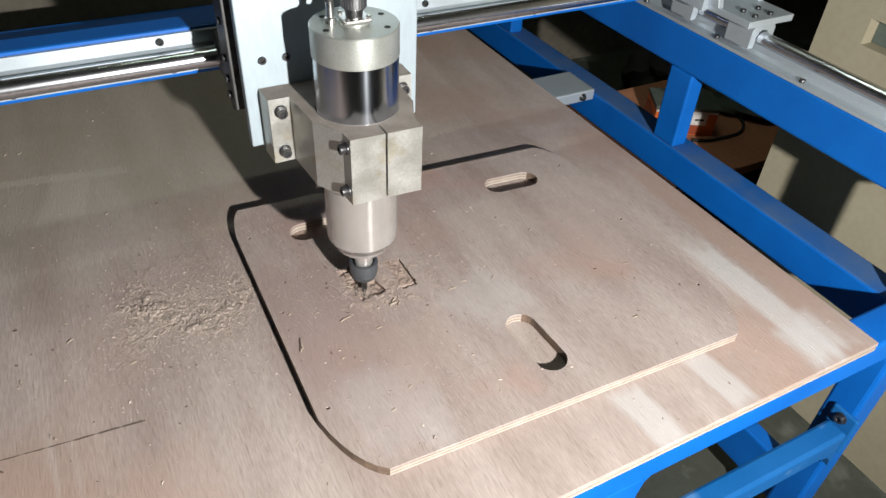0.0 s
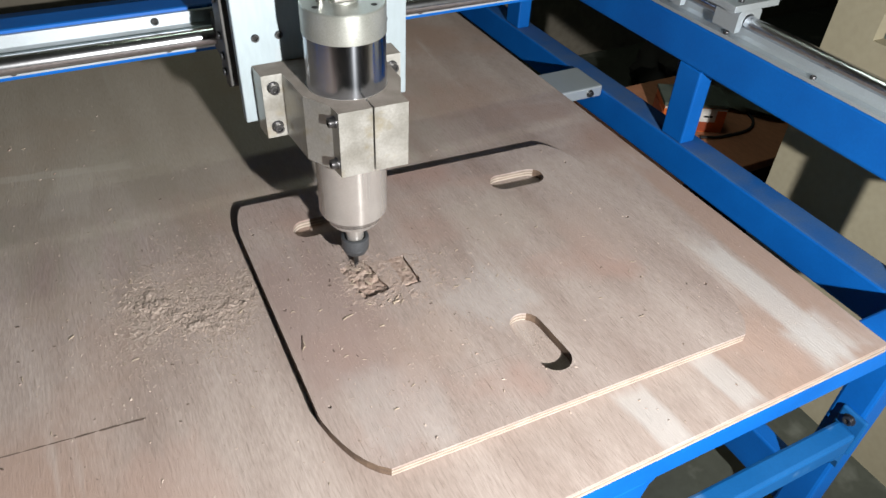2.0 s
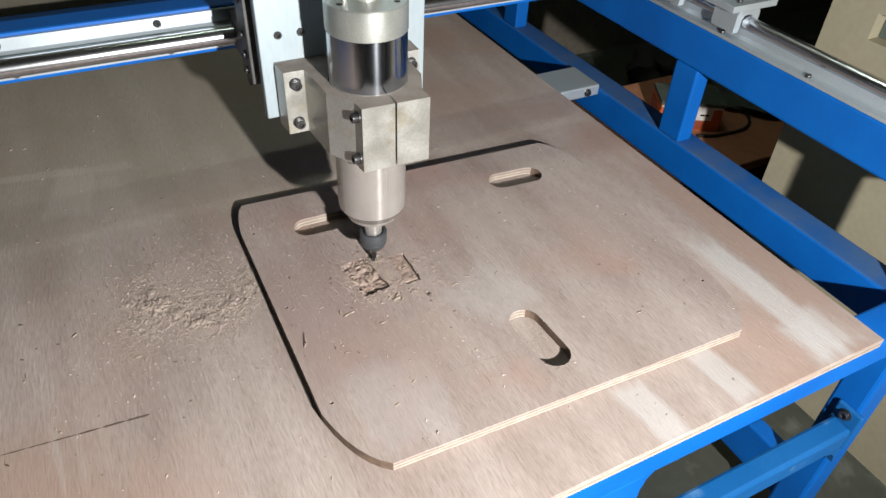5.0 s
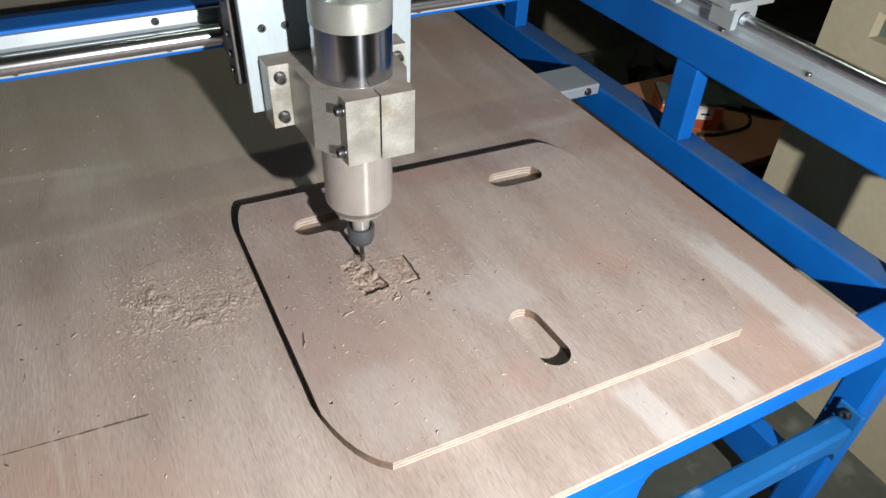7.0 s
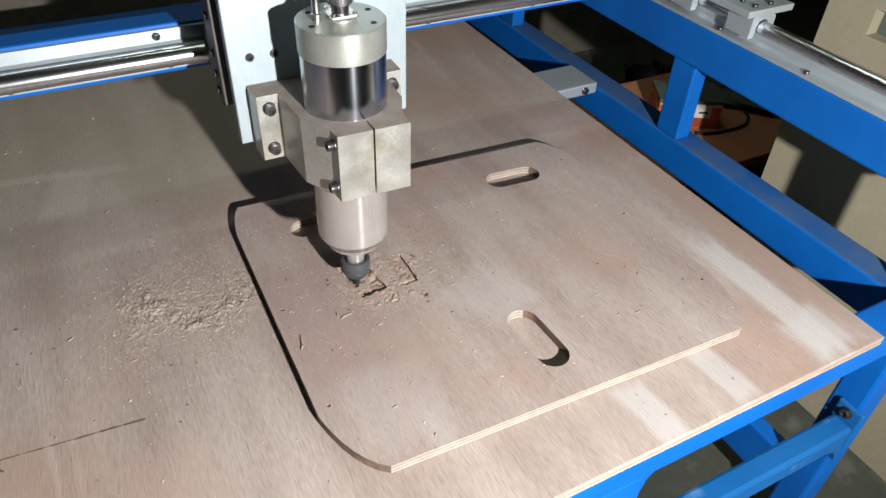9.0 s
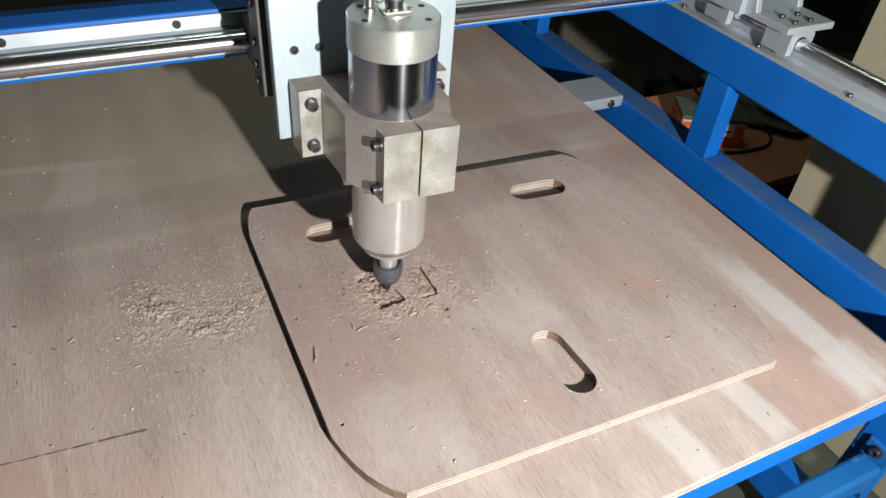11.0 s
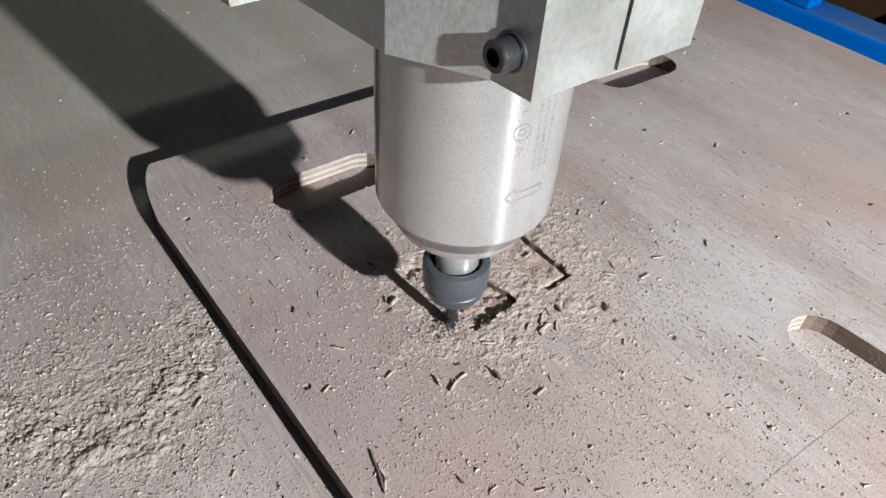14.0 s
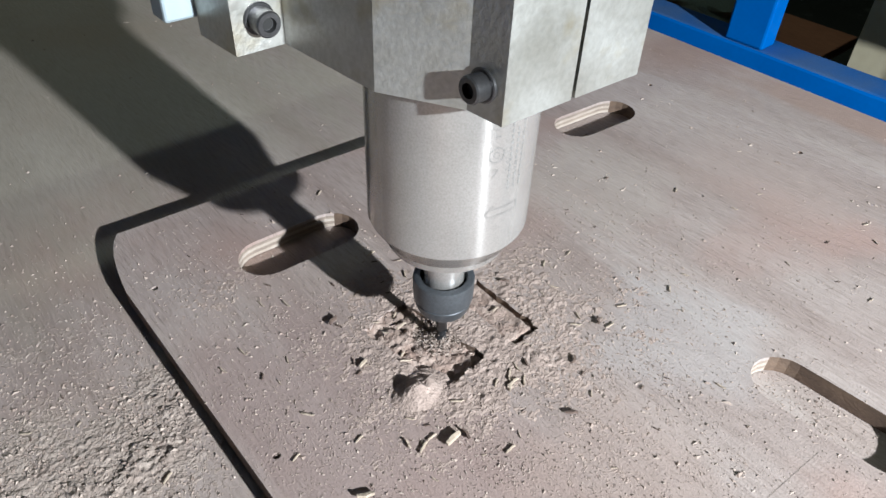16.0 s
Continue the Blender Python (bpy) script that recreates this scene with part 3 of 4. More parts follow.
for x in (-0.0695, -0.0455, 0.0455, 0.0695):
    for z in (0.2757, 0.36):
        screw(head, (x, 0.0695, z), "-y", 0.0042, 0.0022, False)


def arc(r, a0, a1, n):
    return [(r * math.cos(radians(a0 + (a1 - a0) * k / n)), r * math.sin(radians(a0 + (a1 - a0) * k / n))) for k in range(n + 1)]


R, RH = 0.0400, 0.0382
left = [(0.0028, -0.0600), (-0.0310, -0.0590), (-0.0325, -0.0430), (-0.0500, -0.0130), (-0.0540, 0.0415), (-0.0755, 0.0415), (-0.0770, 0.0690), (0.0, 0.0690)]
left += arc(R + 0.0003, 90, 274, 40)
right = [(0.0048, -0.0600)] + arc(R + 0.0003, -83, 90, 40) + [(0.0, 0.0690), (0.0780, 0.0690), (0.0770, 0.0415), (0.0560, 0.0415), (0.0530, -0.0130), (0.0400, -0.0420), (0.0395, -0.0615)]
for outline in (left, right):
    bm = prism(outline, 0.1770, 0.2475)
    bmesh.ops.triangulate(bm, faces=[f for f in bm.faces if len(f.verts) > 4])
    half = part("clamp_half", bm, CAST, head, "milled metal clamp half, dusty on top")
    half.data.materials.append(CLAMPDUST)
    for p in half.data.polygons:
        p.material_index = 1 if p.normal.z > 0.9 else 0
for z in (0.2348, 0.1889):
    screw(head, (-0.0318, -0.0495, z), "-x", 0.0050, 0.0070)
for z in (0.2341, 0.1898):
    screw(head, (-0.0643, 0.0415, z), "-y", 0.0052, 0.0085)
    screw(head, (0.0665, 0.0415, z), "-y", 0.0052, 0.0085)

part("housing", turned([(0.0285, 0.0785), (0.0293, 0.0790), (0.0306, 0.0838), (0.0320, 0.0846), (0.0370, 0.0935), (0.0377, 0.0941), (0.0377, 0.0950), (RH, 0.0955), (RH, 0.1768), (R, 0.1772), (R, 0.2480)], 96), SATIN, head,
     "satin steel spindle housing", smooth=True)
part("sleeve", turned([(R - 0.0002, 0.2480), (R - 0.0002, 0.3008)], 96), CHROME, head, "polished steel sleeve", smooth=True)
cap = part("cap", turned([(R + 0.0002, 0.3008), (R + 0.0004, 0.3014), (R + 0.0004, 0.3280), (R - 0.0006, 0.3292), (0.0135, 0.3292), (0.0135, 0.3312), (0.011, 0.3316)], 96), CAPMAT, head,
           "bead-blasted grey cap", smooth=True)
for a in (17, 77, 135, 197, 317):
    x, y = 0.031 * math.cos(radians(a)), 0.031 * math.sin(radians(a))
    # near-black disc on the cap, painted as the shade of a hole
    part("screw_hole_disc", turned([(0.0030, 0.3290), (0.0030, 0.32945)], 14, at=(x, y, 0)), HOLE_SHADE, cap)
sock = part("socket_flange", box(-0.0125, 0.0125, -0.0125, 0.0125, 0.3316, 0.3350, bevel=0.001), WASHER, head)
for x in (-0.0098, 0.0098):
    for y in (-0.0098, 0.0098):
        part("stud", turned([(0.0022, 0.3350), (0.0022, 0.3372), (0.0012, 0.3378)], 10, at=(x, y, 0)), WASHER, sock, smooth=True)
conn = part("connector", turned([(0.0075, 0.335), (0.0085, 0.342), (0.0108, 0.343), (0.0108, 0.372), (0.007, 0.374), (0.006, 0.42)], 24), BRASS, head, "knurled metal cable connector", smooth=True)
for k in range(26):
    a = 2 * math.pi * k / 26
    bm = box(0.0105, 0.0116, -0.0006, 0.0006, 0.344, 0.371)
    bmesh.ops.transform(bm, matrix=pose(0, 0, 0, 0, 0, math.degrees(a)), verts=bm.verts)
    part("knurl", bm, BRASS, conn)
nipple = part("hose_nipple", turned([(0.005, 0.3292), (0.005, 0.334), (0.0035, 0.335), (0.0035, 0.35)], 16, at=(-0.020, 0.006, 0)), WASHER, head, smooth=True)
hose = cable_curve("hose", [(-0.020, 0.006, 0.349), (-0.021, 0.008, 0.37), (-0.026, 0.02, 0.41), (-0.03, 0.04, 0.47)], 0.0048, BLACKPLASTIC, head)
part("nose", turned([(0.0060, 0.0441), (0.0106, 0.0441), (0.0106, 0.0772)], 40), SATIN, head, "bright spindle nose", smooth=True)
nut = part("collet_nut", turned([(0.0034, 0.0300), (0.0034, 0.0288), (0.0108, 0.0286), (0.0134, 0.0300), (0.0146, 0.0325), (0.0155, 0.0368), (0.0151, 0.0372), (0.0151, 0.0378), (0.0159, 0.0383),
                                 (0.0163, 0.0502), (0.0160, 0.0516), (0.0154, 0.0520), (0.0125, 0.0520), (0.0121, 0.0510), (0.0118, 0.0460), (0.0060, 0.0458)], 48),
           NUT, head, "blue-grey collet nut", smooth=True)
cutter = part("cutter", turned([(0.0026, 0.0118), (0.0030, 0.0124), (0.0030, 0.034)], 20), BOLT, head, "steel router bit", smooth=True)


def fluted(z0, z1, r, turns, steps=26, n=24):
    """The cutting end of the bit: two lobes that wind about the axis."""
    bm = bmesh.new()
    rings = []
    for k in range(steps + 1):
        t = k / steps
        ring = []
        for j in range(n):
            a = 2 * math.pi * j / n
            q = r * (0.50 + 0.50 * abs(math.cos(a)) ** 0.7) * (0.75 if k == 0 else 1)
            b = a + 2 * math.pi * turns * t
            ring.append(bm.verts.new((q * math.cos(b), q * math.sin(b), z0 + (z1 - z0) * t)))
        rings.append(ring)
    for u, v in zip(rings, rings[1:]):
        for j in range(n):
            bm.faces.new((u[j], u[(j + 1) % n], v[(j + 1) % n], v[j]))
    bm.faces.new(rings[0][::-1])
    bm.faces.new(rings[-1])
    return bm


part("flutes", fluted(-0.0045, 0.0118, 0.0033, 0.8), BLACKSTEEL, cutter, "dark two-flute cutting end", smooth=True)


def wrapped(parent, strokes, width, material, name, label):
    """Fine strokes laid on the housing: each a run of (degrees round the axis, height)."""
    bm = bmesh.new()
    for run in strokes:
        pts = []
        for (a0, z0), (a1, z1) in zip(run, run[1:]):
            n = max(1, int(abs(a1 - a0) / 3))
            pts += [(a0 + (a1 - a0) * k / n, z0 + (z1 - z0) * k / n) for k in range(n)]
        pts.append(run[-1])
        rows = []
        for k, (a, z) in enumerate(pts):
            p, q = pts[max(0, k - 1)], pts[min(len(pts) - 1, k + 1)]
            d = Vector((radians(q[0] - p[0]) * RH, q[1] - p[1])).normalized()
            off = Vector((-d.y, d.x)) * width / 2
            rows.append([bm.verts.new(((RH + 0.00006) * math.cos(radians(a) + sgn * off.x / RH), (RH + 0.00006) * math.sin(radians(a) + sgn * off.x / RH), z + sgn * off.y)) for sgn in (-1, 1)])
        for u, v in zip(rows, rows[1:]):
            bm.faces.new((u[0], v[0], v[1], u[1]))
    bmesh.ops.recalc_face_normals(bm, faces=bm.faces)
    return part(name, bm, material, parent, label)


circle = [[(257 + 5.2 * math.cos(k * math.pi / 12), 0.1465 + 0.0034 * math.sin(k * math.pi / 12)) for k in range(25)],
          [(257 + 2.2 * math.cos(k * math.pi / 6), 0.1465 + 0.0014 * math.sin(k * math.pi / 6)) for k in range(13)]]
wrapped(head, circle, 0.00035, ETCH, "etched_emblem", "etched round emblem")
wrapped(head, [[(252, 0.1175), (258, 0.1215), (258, 0.1192), (278, 0.1192), (278, 0.1158), (258, 0.1158), (258, 0.1135), (252, 0.1175)]], 0.00035, ETCH, "etched_arrow", "etched arrow outline")
wrapped(head, [[(255, 0.136), (259, 0.1395), (255, 0.1395)], [(255, 0.155), (259, 0.155)], [(255, 0.158), (259, 0.160)]], 0.0004, ETCH, "etched_bar", "etched small bars")
wrapped(head, [[(a, 0.128 + q), (a, 0.128 + q + 0.0016)] for a, h in ((268, 0.036), (273, 0.030), (278, 0.036)) for q in (0.0027 * m for m in range(int(h / 0.0027)))], 0.0011, ETCH, "etched_bar", "etched rows of small bars")


# ---- sawdust ----
def random_tint(m, lo, hi):
    """Let each loose grain of a material have a tone of its own."""
    n, l = m.node_tree.nodes, m.node_tree.links
    geo, ramp = n.new("ShaderNodeNewGeometry"), n.new("ShaderNodeValToRGB")
    ramp.color_ramp.elements[0].color, ramp.color_ramp.elements[1].color = (*lo, 1), (*hi, 1)
    l.new(geo.outputs["Random Per Island"], ramp.inputs[0])
    l.new(ramp.outputs[0], n["Principled BSDF"].inputs["Base Color"])


GRAIN = mat("sawdust_grain", (0.6, 0.45, 0.35), 0.95, fine=900, bump=0.0)
random_tint(GRAIN, (0.26, 0.20, 0.17), (0.42, 0.352, 0.305))


def inside(x, y, loop):
    """Which of the points lie inside a closed outline."""
    hit = np.zeros(len(x), bool)
    n = len(loop)
    for k in range(n):
        (x0, y0), (x1, y1) = loop[k], loop[(k + 1) % n]
        if y0 != y1:
            cross = ((y0 > y) != (y1 > y)) & (x < (x1 - x0) * (y - y0) / (y1 - y0) + x0)
            hit ^= cross
    return hit


def grains(name, x, y, z, size, rng, stretch=1.0):
    """Loose flakes: small uneven pyramids, each turned at random and resting on its place."""
    n = len(x)
    base = np.array([(1, 0, 0), (-0.5, 0.87, 0), (-0.5, -0.87, 0), (0.1, 0.05, 0.95)])
    v = base[None] + rng.normal(0, 0.22, (n, 4, 3))
    v[:, :, 0] *= 1 + rng.random((n, 1)) * stretch
    a = rng.random(n) * 2 * np.pi
    c, s_ = np.cos(a)[:, None], np.sin(a)[:, None]
    vx, vy = v[:, :, 0] * c - v[:, :, 1] * s_, v[:, :, 0] * s_ + v[:, :, 1] * c
    out = np.stack((vx, vy, v[:, :, 2]), -1) * size[:, None, None] + np.stack((x, y, z), -1)[:, None]
    f = (np.arange(n)[:, None, None] * 4 + np.array([(0, 2, 1), (0, 1, 3), (1, 2, 3), (2, 0, 3)])[None]).reshape(-1, 3)
    me = bpy.data.meshes.new(name)
    me.from_pydata(out.reshape(-1, 3).tolist(), [], f.tolist())
    me.materials.append(GRAIN)
    return new(name, me)


def drift(name, x0, x1, y0, y1, step, z, height, material, cut=()):
    """A layer of dust whose height follows a function; where it sinks below the board nothing shows."""
    nx, ny = int((x1 - x0) / step) + 1, int((y1 - y0) / step) + 1
    gx, gy = np.meshgrid(np.linspace(x0, x1, nx), np.linspace(y0, y1, ny))
    gz = np.array([height(a, b) for a, b in zip(gx.ravel(), gy.ravel())])
    i = np.arange(nx * ny).reshape(ny, nx)
    f = np.stack((i[:-1, :-1], i[:-1, 1:], i[1:, 1:], i[1:, :-1]), -1).reshape(-1, 4)
    keep = gz[f].max(1) > -0.0002
    cx, cy = gx.ravel()[f].mean(1), gy.ravel()[f].mean(1)
    for loop in cut:
        keep &= ~inside(cx, cy, loop)
    f = f[keep]
    used, f = np.unique(f, return_inverse=True)
    me = bpy.data.meshes.new(name)
    me.from_pydata(np.stack((gx.ravel(), gy.ravel(), gz + z), -1)[used].tolist(), [], f.reshape(-1, 4).tolist())
    me.materials.append(material)
    me.polygons.foreach_set("use_smooth", [True] * len(me.polygons))
    return new(name, me)


def fractal(x, y, scale, octaves, seed):
    return noise.fractal(Vector((x * scale + seed, y * scale - seed, seed * 0.37)), 0.8, 2.1, octaves)


def ramp01(v, lo, hi):
    t = min(1.0, max(0.0, (v - lo) / (hi - lo)))
    return t * t * (3 - 2 * t)


def bed_height(x, y):
    """Swept dust: a crumbly bank along an arc round a cleared patch, sandy veils about it, thinning out towards the plate."""
    dx, dy = x + 0.088, y - 0.425
    side = min(1.0, max(0.0, 0.5 - (0.8 * dy + 0.6 * dx) / 0.116))
    wander = math.hypot(dx, dy) - 0.060 + 0.022 * fractal(x, y, 26, 2, 1.1)
    bank = math.exp(-(wander / 0.020) ** 2) * side * min(1.0, max(0.45, 0.70 + 0.9 * fractal(x, y, 34, 2, 9.4)))
    heart = math.exp(-((x + 0.142) / 0.020) ** 2 - ((y - 0.402) / 0.018) ** 2)
    loose = 0.55 * math.exp(-((x + 0.060) / 0.055) ** 2 - ((y - 0.41) / 0.10) ** 2) + 0.50 * math.exp(-((x + 0.140) / 0.075) ** 2 - ((y - 0.37) / 0.085) ** 2)
    loose *= ramp01(fractal(x, y, 17, 3, 6.2), -0.55, 0.35)
    d = min(1.2, bank + loose + 0.5 * heart)
    crumbs = ramp01(fractal(x, y, 150, 4, 2.3), -0.05, 0.30)
    small = ramp01(fractal(x, y, 400, 3, 4.9), 0.12, 0.42)
    scarp = ramp01(fractal(x, y, 78, 3, 3.1), 0.0, 0.13)
    crack = ramp01(0.05 - abs(fractal(x, y, 62, 3, 5.7)), 0.0, 0.05)
    return (0.0005 * (bank + 1.5 * heart) * crumbs + 0.0014 * (bank + heart + 0.15 * loose) * scarp + 0.0002 * loose * crumbs + 0.0006 * min(1.0, d + 0.1) * small - 0.0016 * (bank + heart) * crack
            + 0.0005 * fractal(x, y, 430, 3, 7.1) * (0.22 + d) - 0.00046 + 0.0008 * d)


def plate_height(x, y):
    d = math.exp(-(((x - 0.125) / 0.100) ** 2 + ((y - 0.318) / 0.090) ** 2)) * min(1.0, max(0.45, 0.8 + 0.7 * fractal(x, y, 30, 3, 8.2)))
    d += 0.55 * math.exp(-(((x - 0.025) / 0.035) ** 2 + ((y - 0.450) / 0.022) ** 2))
    near = math.exp(-(((x - 0.10) / 0.045) ** 2 + ((y - 0.335) / 0.05) ** 2))
    patch = max(0.0, fractal(x, y, 24, 2, 3.9))
    crumbs = ramp01(fractal(x, y, 190, 3, 6.6), 0.20, 0.52)
    return (0.0008 * near * (0.6 + fractal(x, y, 70, 3, 4.4)) + 0.0006 * fractal(x, y, 420, 3, 1.7) * (0.15 + d + 0.25 * patch)
            + 0.0006 * crumbs * min(1.0, d + 0.3 * patch) - 0.00044 + 0.0006 * d + 0.0001 * patch)


tagged(drift("dust_drift", -0.31, -0.0225, 0.17, 0.62, 0.0009, 0.0, bed_height, DUST), "pale clumped sawdust drift lying on the bed", "sawdust", kind="stuff")
dust_film = tagged(drift("dust_film", -0.012, 0.33, 0.15, 0.50, 0.0010, T, plate_height, FRESH, SLOTS + POCKETS), "thin uneven sawdust film on the plate", "sawdust", kind="stuff")


def fill_height(x, y):
    rough = 0.0009 * fractal(x, y, 260, 3, 9.1)
    if x > 0.122:
        gap = max(0.0, min(1.0, (x - 0.1500) / 0.002)) + max(0.0, min(1.0, (0.3085 - y) / 0.003))
        return 0.0040 + 0.0006 * fractal(x, y, 70, 3, 5.5) + rough - 0.0042 * min(1.0, gap)
    trench = max(0.0, min(1.0, (0.334 + 0.35 * (x - 0.095) - y) / 0.007)) * max(0.0, min(1.0, (x - 0.081) / 0.006))
    return 0.0030 + 0.0024 * fractal(x, y, 95, 4, 5.5) + 1.9 * rough - 0.0019 * trench


tagged(drift("pocket_dust", 0.068, 0.156, 0.300, 0.374, 0.0012, 0.0074, lambda x, y: min(fill_height(x, y), 0.0048), RAWDUST), "loose sawdust lying in the routed pockets", "sawdust", kind="stuff")

rng = np.random.default_rng(4)


def spread(n, cx, cy, sx, sy):
    return rng.normal(cx, sx, n), rng.normal(cy, sy, n)


def clustered(x, y, seed):
    """Keep more grains here and fewer there, as dust gathers."""
    want = np.array([0.72 + 0.7 * fractal(a, b, 38, 3, seed) for a, b in zip(x, y)])
    return rng.random(len(x)) < np.clip(want, 0.15, 1.0)


def plate_grains():
    a = [spread(46000, 0.105, 0.300, 0.095, 0.085), spread(9000, 0.11, 0.33, 0.035, 0.03), (rng.uniform(-0.015, 0.475, 6500), rng.uniform(0.085, 0.53, 6500)), spread(3500, 0.03, 0.44, 0.03, 0.04)]
    x, y = np.concatenate([p[0] for p in a]), np.concatenate([p[1] for p in a])
    keep = inside(x, y, OUTLINE)
    for loop in SLOTS + POCKETS:
        keep &= ~inside(x, y, loop)
    keep &= clustered(x, y, 2.6)
    x, y = x[keep], y[keep]
    size = np.clip(rng.lognormal(math.log(0.00021), 0.5, len(x)), 0.00011, 0.0011)
    # part of it lies there from the start, the rest settles as the cutter works on
    late = (rng.random(len(x)) < 0.62) & (np.hypot(x - 0.105, y - 0.30) < 0.19)
    old = grains("sawdust", x[~late], y[~late], np.full((~late).sum(), T + 0.0001), size[~late], rng, 1.2)
    tagged(old, "loose sawdust grains scattered over the plywood plate", "sawdust", kind="stuff")
    fresh = grains("settling_sawdust", x[late], y[late], np.full(late.sum(), T + 0.0001), size[late], rng, 1.2)
    return tagged(fresh, "fresh sawdust grains settling round the cutter", "sawdust", kind="stuff")


def bed_grains():
    a = [spread(16000, -0.125, 0.375, 0.055, 0.05), spread(14000, -0.07, 0.41, 0.045, 0.07), (rng.uniform(-0.5, 0.59, 3500), rng.uniform(0.01, 1.0, 3500)), (rng.uniform(-0.35, 0, 4000), rng.uniform(0.1, 0.6, 4000)),
         (rng.uniform(0.20, 0.26, 2600), rng.uniform(0.11, 0.22, 2600)), (rng.uniform(0.04, 0.42, 2500), rng.uniform(0.42, 0.48, 2500))]
    x, y = np.concatenate([p[0] for p in a]), np.concatenate([p[1] for p in a])
    keep = ~inside(x, y, OUTLINE) & (y > 0.005)
    for loop in SLOTS:
        keep |= inside(x, y, loop)
    keep &= clustered(x, y, 7.3)
    x, y = x[keep], y[keep]
    size = np.clip(rng.lognormal(math.log(0.00026), 0.52, len(x)), 0.00013, 0.0013)
    ob = grains("sawdust", x, y, np.full(len(x), 0.0001), size, rng, 1.2)
    tagged(ob, "loose sawdust grains scattered over the plywood bed", "sawdust", kind="stuff")


def bank_crumbs():
    """Larger crumbs along the swept bank."""
    a, q = rng.uniform(math.radians(150), math.radians(345), 2600), rng.normal(0.062, 0.017, 2600)
    x, y = -0.088 + q * np.cos(a), 0.425 + q * np.sin(a)
    x, y = np.concatenate((x, rng.normal(-0.142, 0.016, 500))), np.concatenate((y, rng.normal(0.398, 0.014, 500)))
    keep = (x < -0.024) & clustered(x, y, 4.4)
    x, y = x[keep], y[keep]
    z = np.array([max(0.0, bed_height(u, v)) for u, v in zip(x, y)])
    size = np.clip(rng.lognormal(math.log(0.00055), 0.45, len(x)), 0.0003, 0.0016)
    tagged(grains("sawdust_crumbs", x, y, z, size, rng, 0.8), "coarse sawdust crumbs lying in a swept bank on the bed", "sawdust", kind="stuff")


def stray_flakes():
    """Broad torn flakes, few and far between."""
    for n, x0, x1, y0, y1, z, on in ((850, -0.45, 0.58, 0.01, 0.95, 0.0, False), (650, 0.0, 0.47, 0.09, 0.50, T, True)):
        x, y = rng.uniform(x0, x1, n), rng.uniform(y0, y1, n)
        keep = inside(x, y, OUTLINE) == on
        for loop in SLOTS + POCKETS:
            keep &= ~inside(x, y, loop)
        x, y = x[keep], y[keep]
        size = np.clip(rng.lognormal(math.log(0.0006), 0.42, len(x)), 0.0003, 0.0017)
        tagged(grains("sawdust_flakes", x, y, np.full(len(x), z), size, rng, 2.0), "broad torn flakes strewn thinly over the plywood", "sawdust", kind="stuff")


settling = plate_grains()
bed_grains()
bank_crumbs()
stray_flakes()


def sliver(length, width, thick, seed):
    """A bent wood splinter, thin at both ends."""
    rnd = random.Random(seed)
    bm = bmesh.new()
    rings = []
    for k in range(5):
        t = k / 4
        w = width * (0.3 + 0.7 * math.sin(math.pi * (0.15 + 0.7 * t)))
        x, y, z = (t - 0.5) * length, rnd.uniform(-0.3, 0.3) * width, thick * 0.3 + rnd.uniform(0, 0.5) * thick
        rings.append([bm.verts.new((x, y - w / 2, z)), bm.verts.new((x, y + w / 2, z + thick * 0.2)), bm.verts.new((x, y + w * 0.3, z + thick)), bm.verts.new((x, y - w * 0.4, z + thick * 0.8))])
    for a, b in zip(rings, rings[1:]):
        for k in range(4):
            bm.faces.new((a[k], a[(k + 1) % 4], b[(k + 1) % 4], b[k]))
    bm.faces.new(rings[0][::-1])
    bm.faces.new(rings[-1])
    bmesh.ops.recalc_face_normals(bm, faces=bm.faces)
    return bm


pale = tagged(part("wood_splinter", sliver(0.0075, 0.0013, 0.0009, 1), SPLINTER), "pale thin wood splinter lying in the sawdust", "splinter", "splinters on the boards")
dark = tagged(part("wood_splinter", sliver(0.0045, 0.0011, 0.0008, 2), DARKCHIP), "dark brown wood splinter lying in the sawdust", "splinter", "splinters on the boards")
pale.matrix_world, dark.matrix_world = pose(0.110, 0.284, T, 0, 0, 35), pose(0.064, 0.377, T, 0, 0, 110)
rnd = random.Random(12)
for k in range(115):
    on = rnd.random() < 0.62
    x, y = (rnd.gauss(0.10, 0.085), rnd.gauss(0.325, 0.075)) if on else (rnd.gauss(-0.14, 0.08), rnd.gauss(0.40, 0.09))
    if on and (not -0.012 < x < 0.47 or not 0.10 < y < 0.52 or any(abs(x - a) < b and abs(y - c) < d for a, b, c, d in ((0.2305, 0.022, 0.1645, 0.05), (0.3725, 0.046, 0.4455, 0.022), (0.087, 0.046, 0.456, 0.022)))):
        continue
    if not on and x > -0.03:
        continue
    copy_thing(pale if rnd.random() < 0.55 else dark, pose(x, y, T if on else 0.0004, 0, 0, rnd.uniform(0, 180)) @ Matrix.Scale(rnd.uniform(0.35, 0.95), 4))

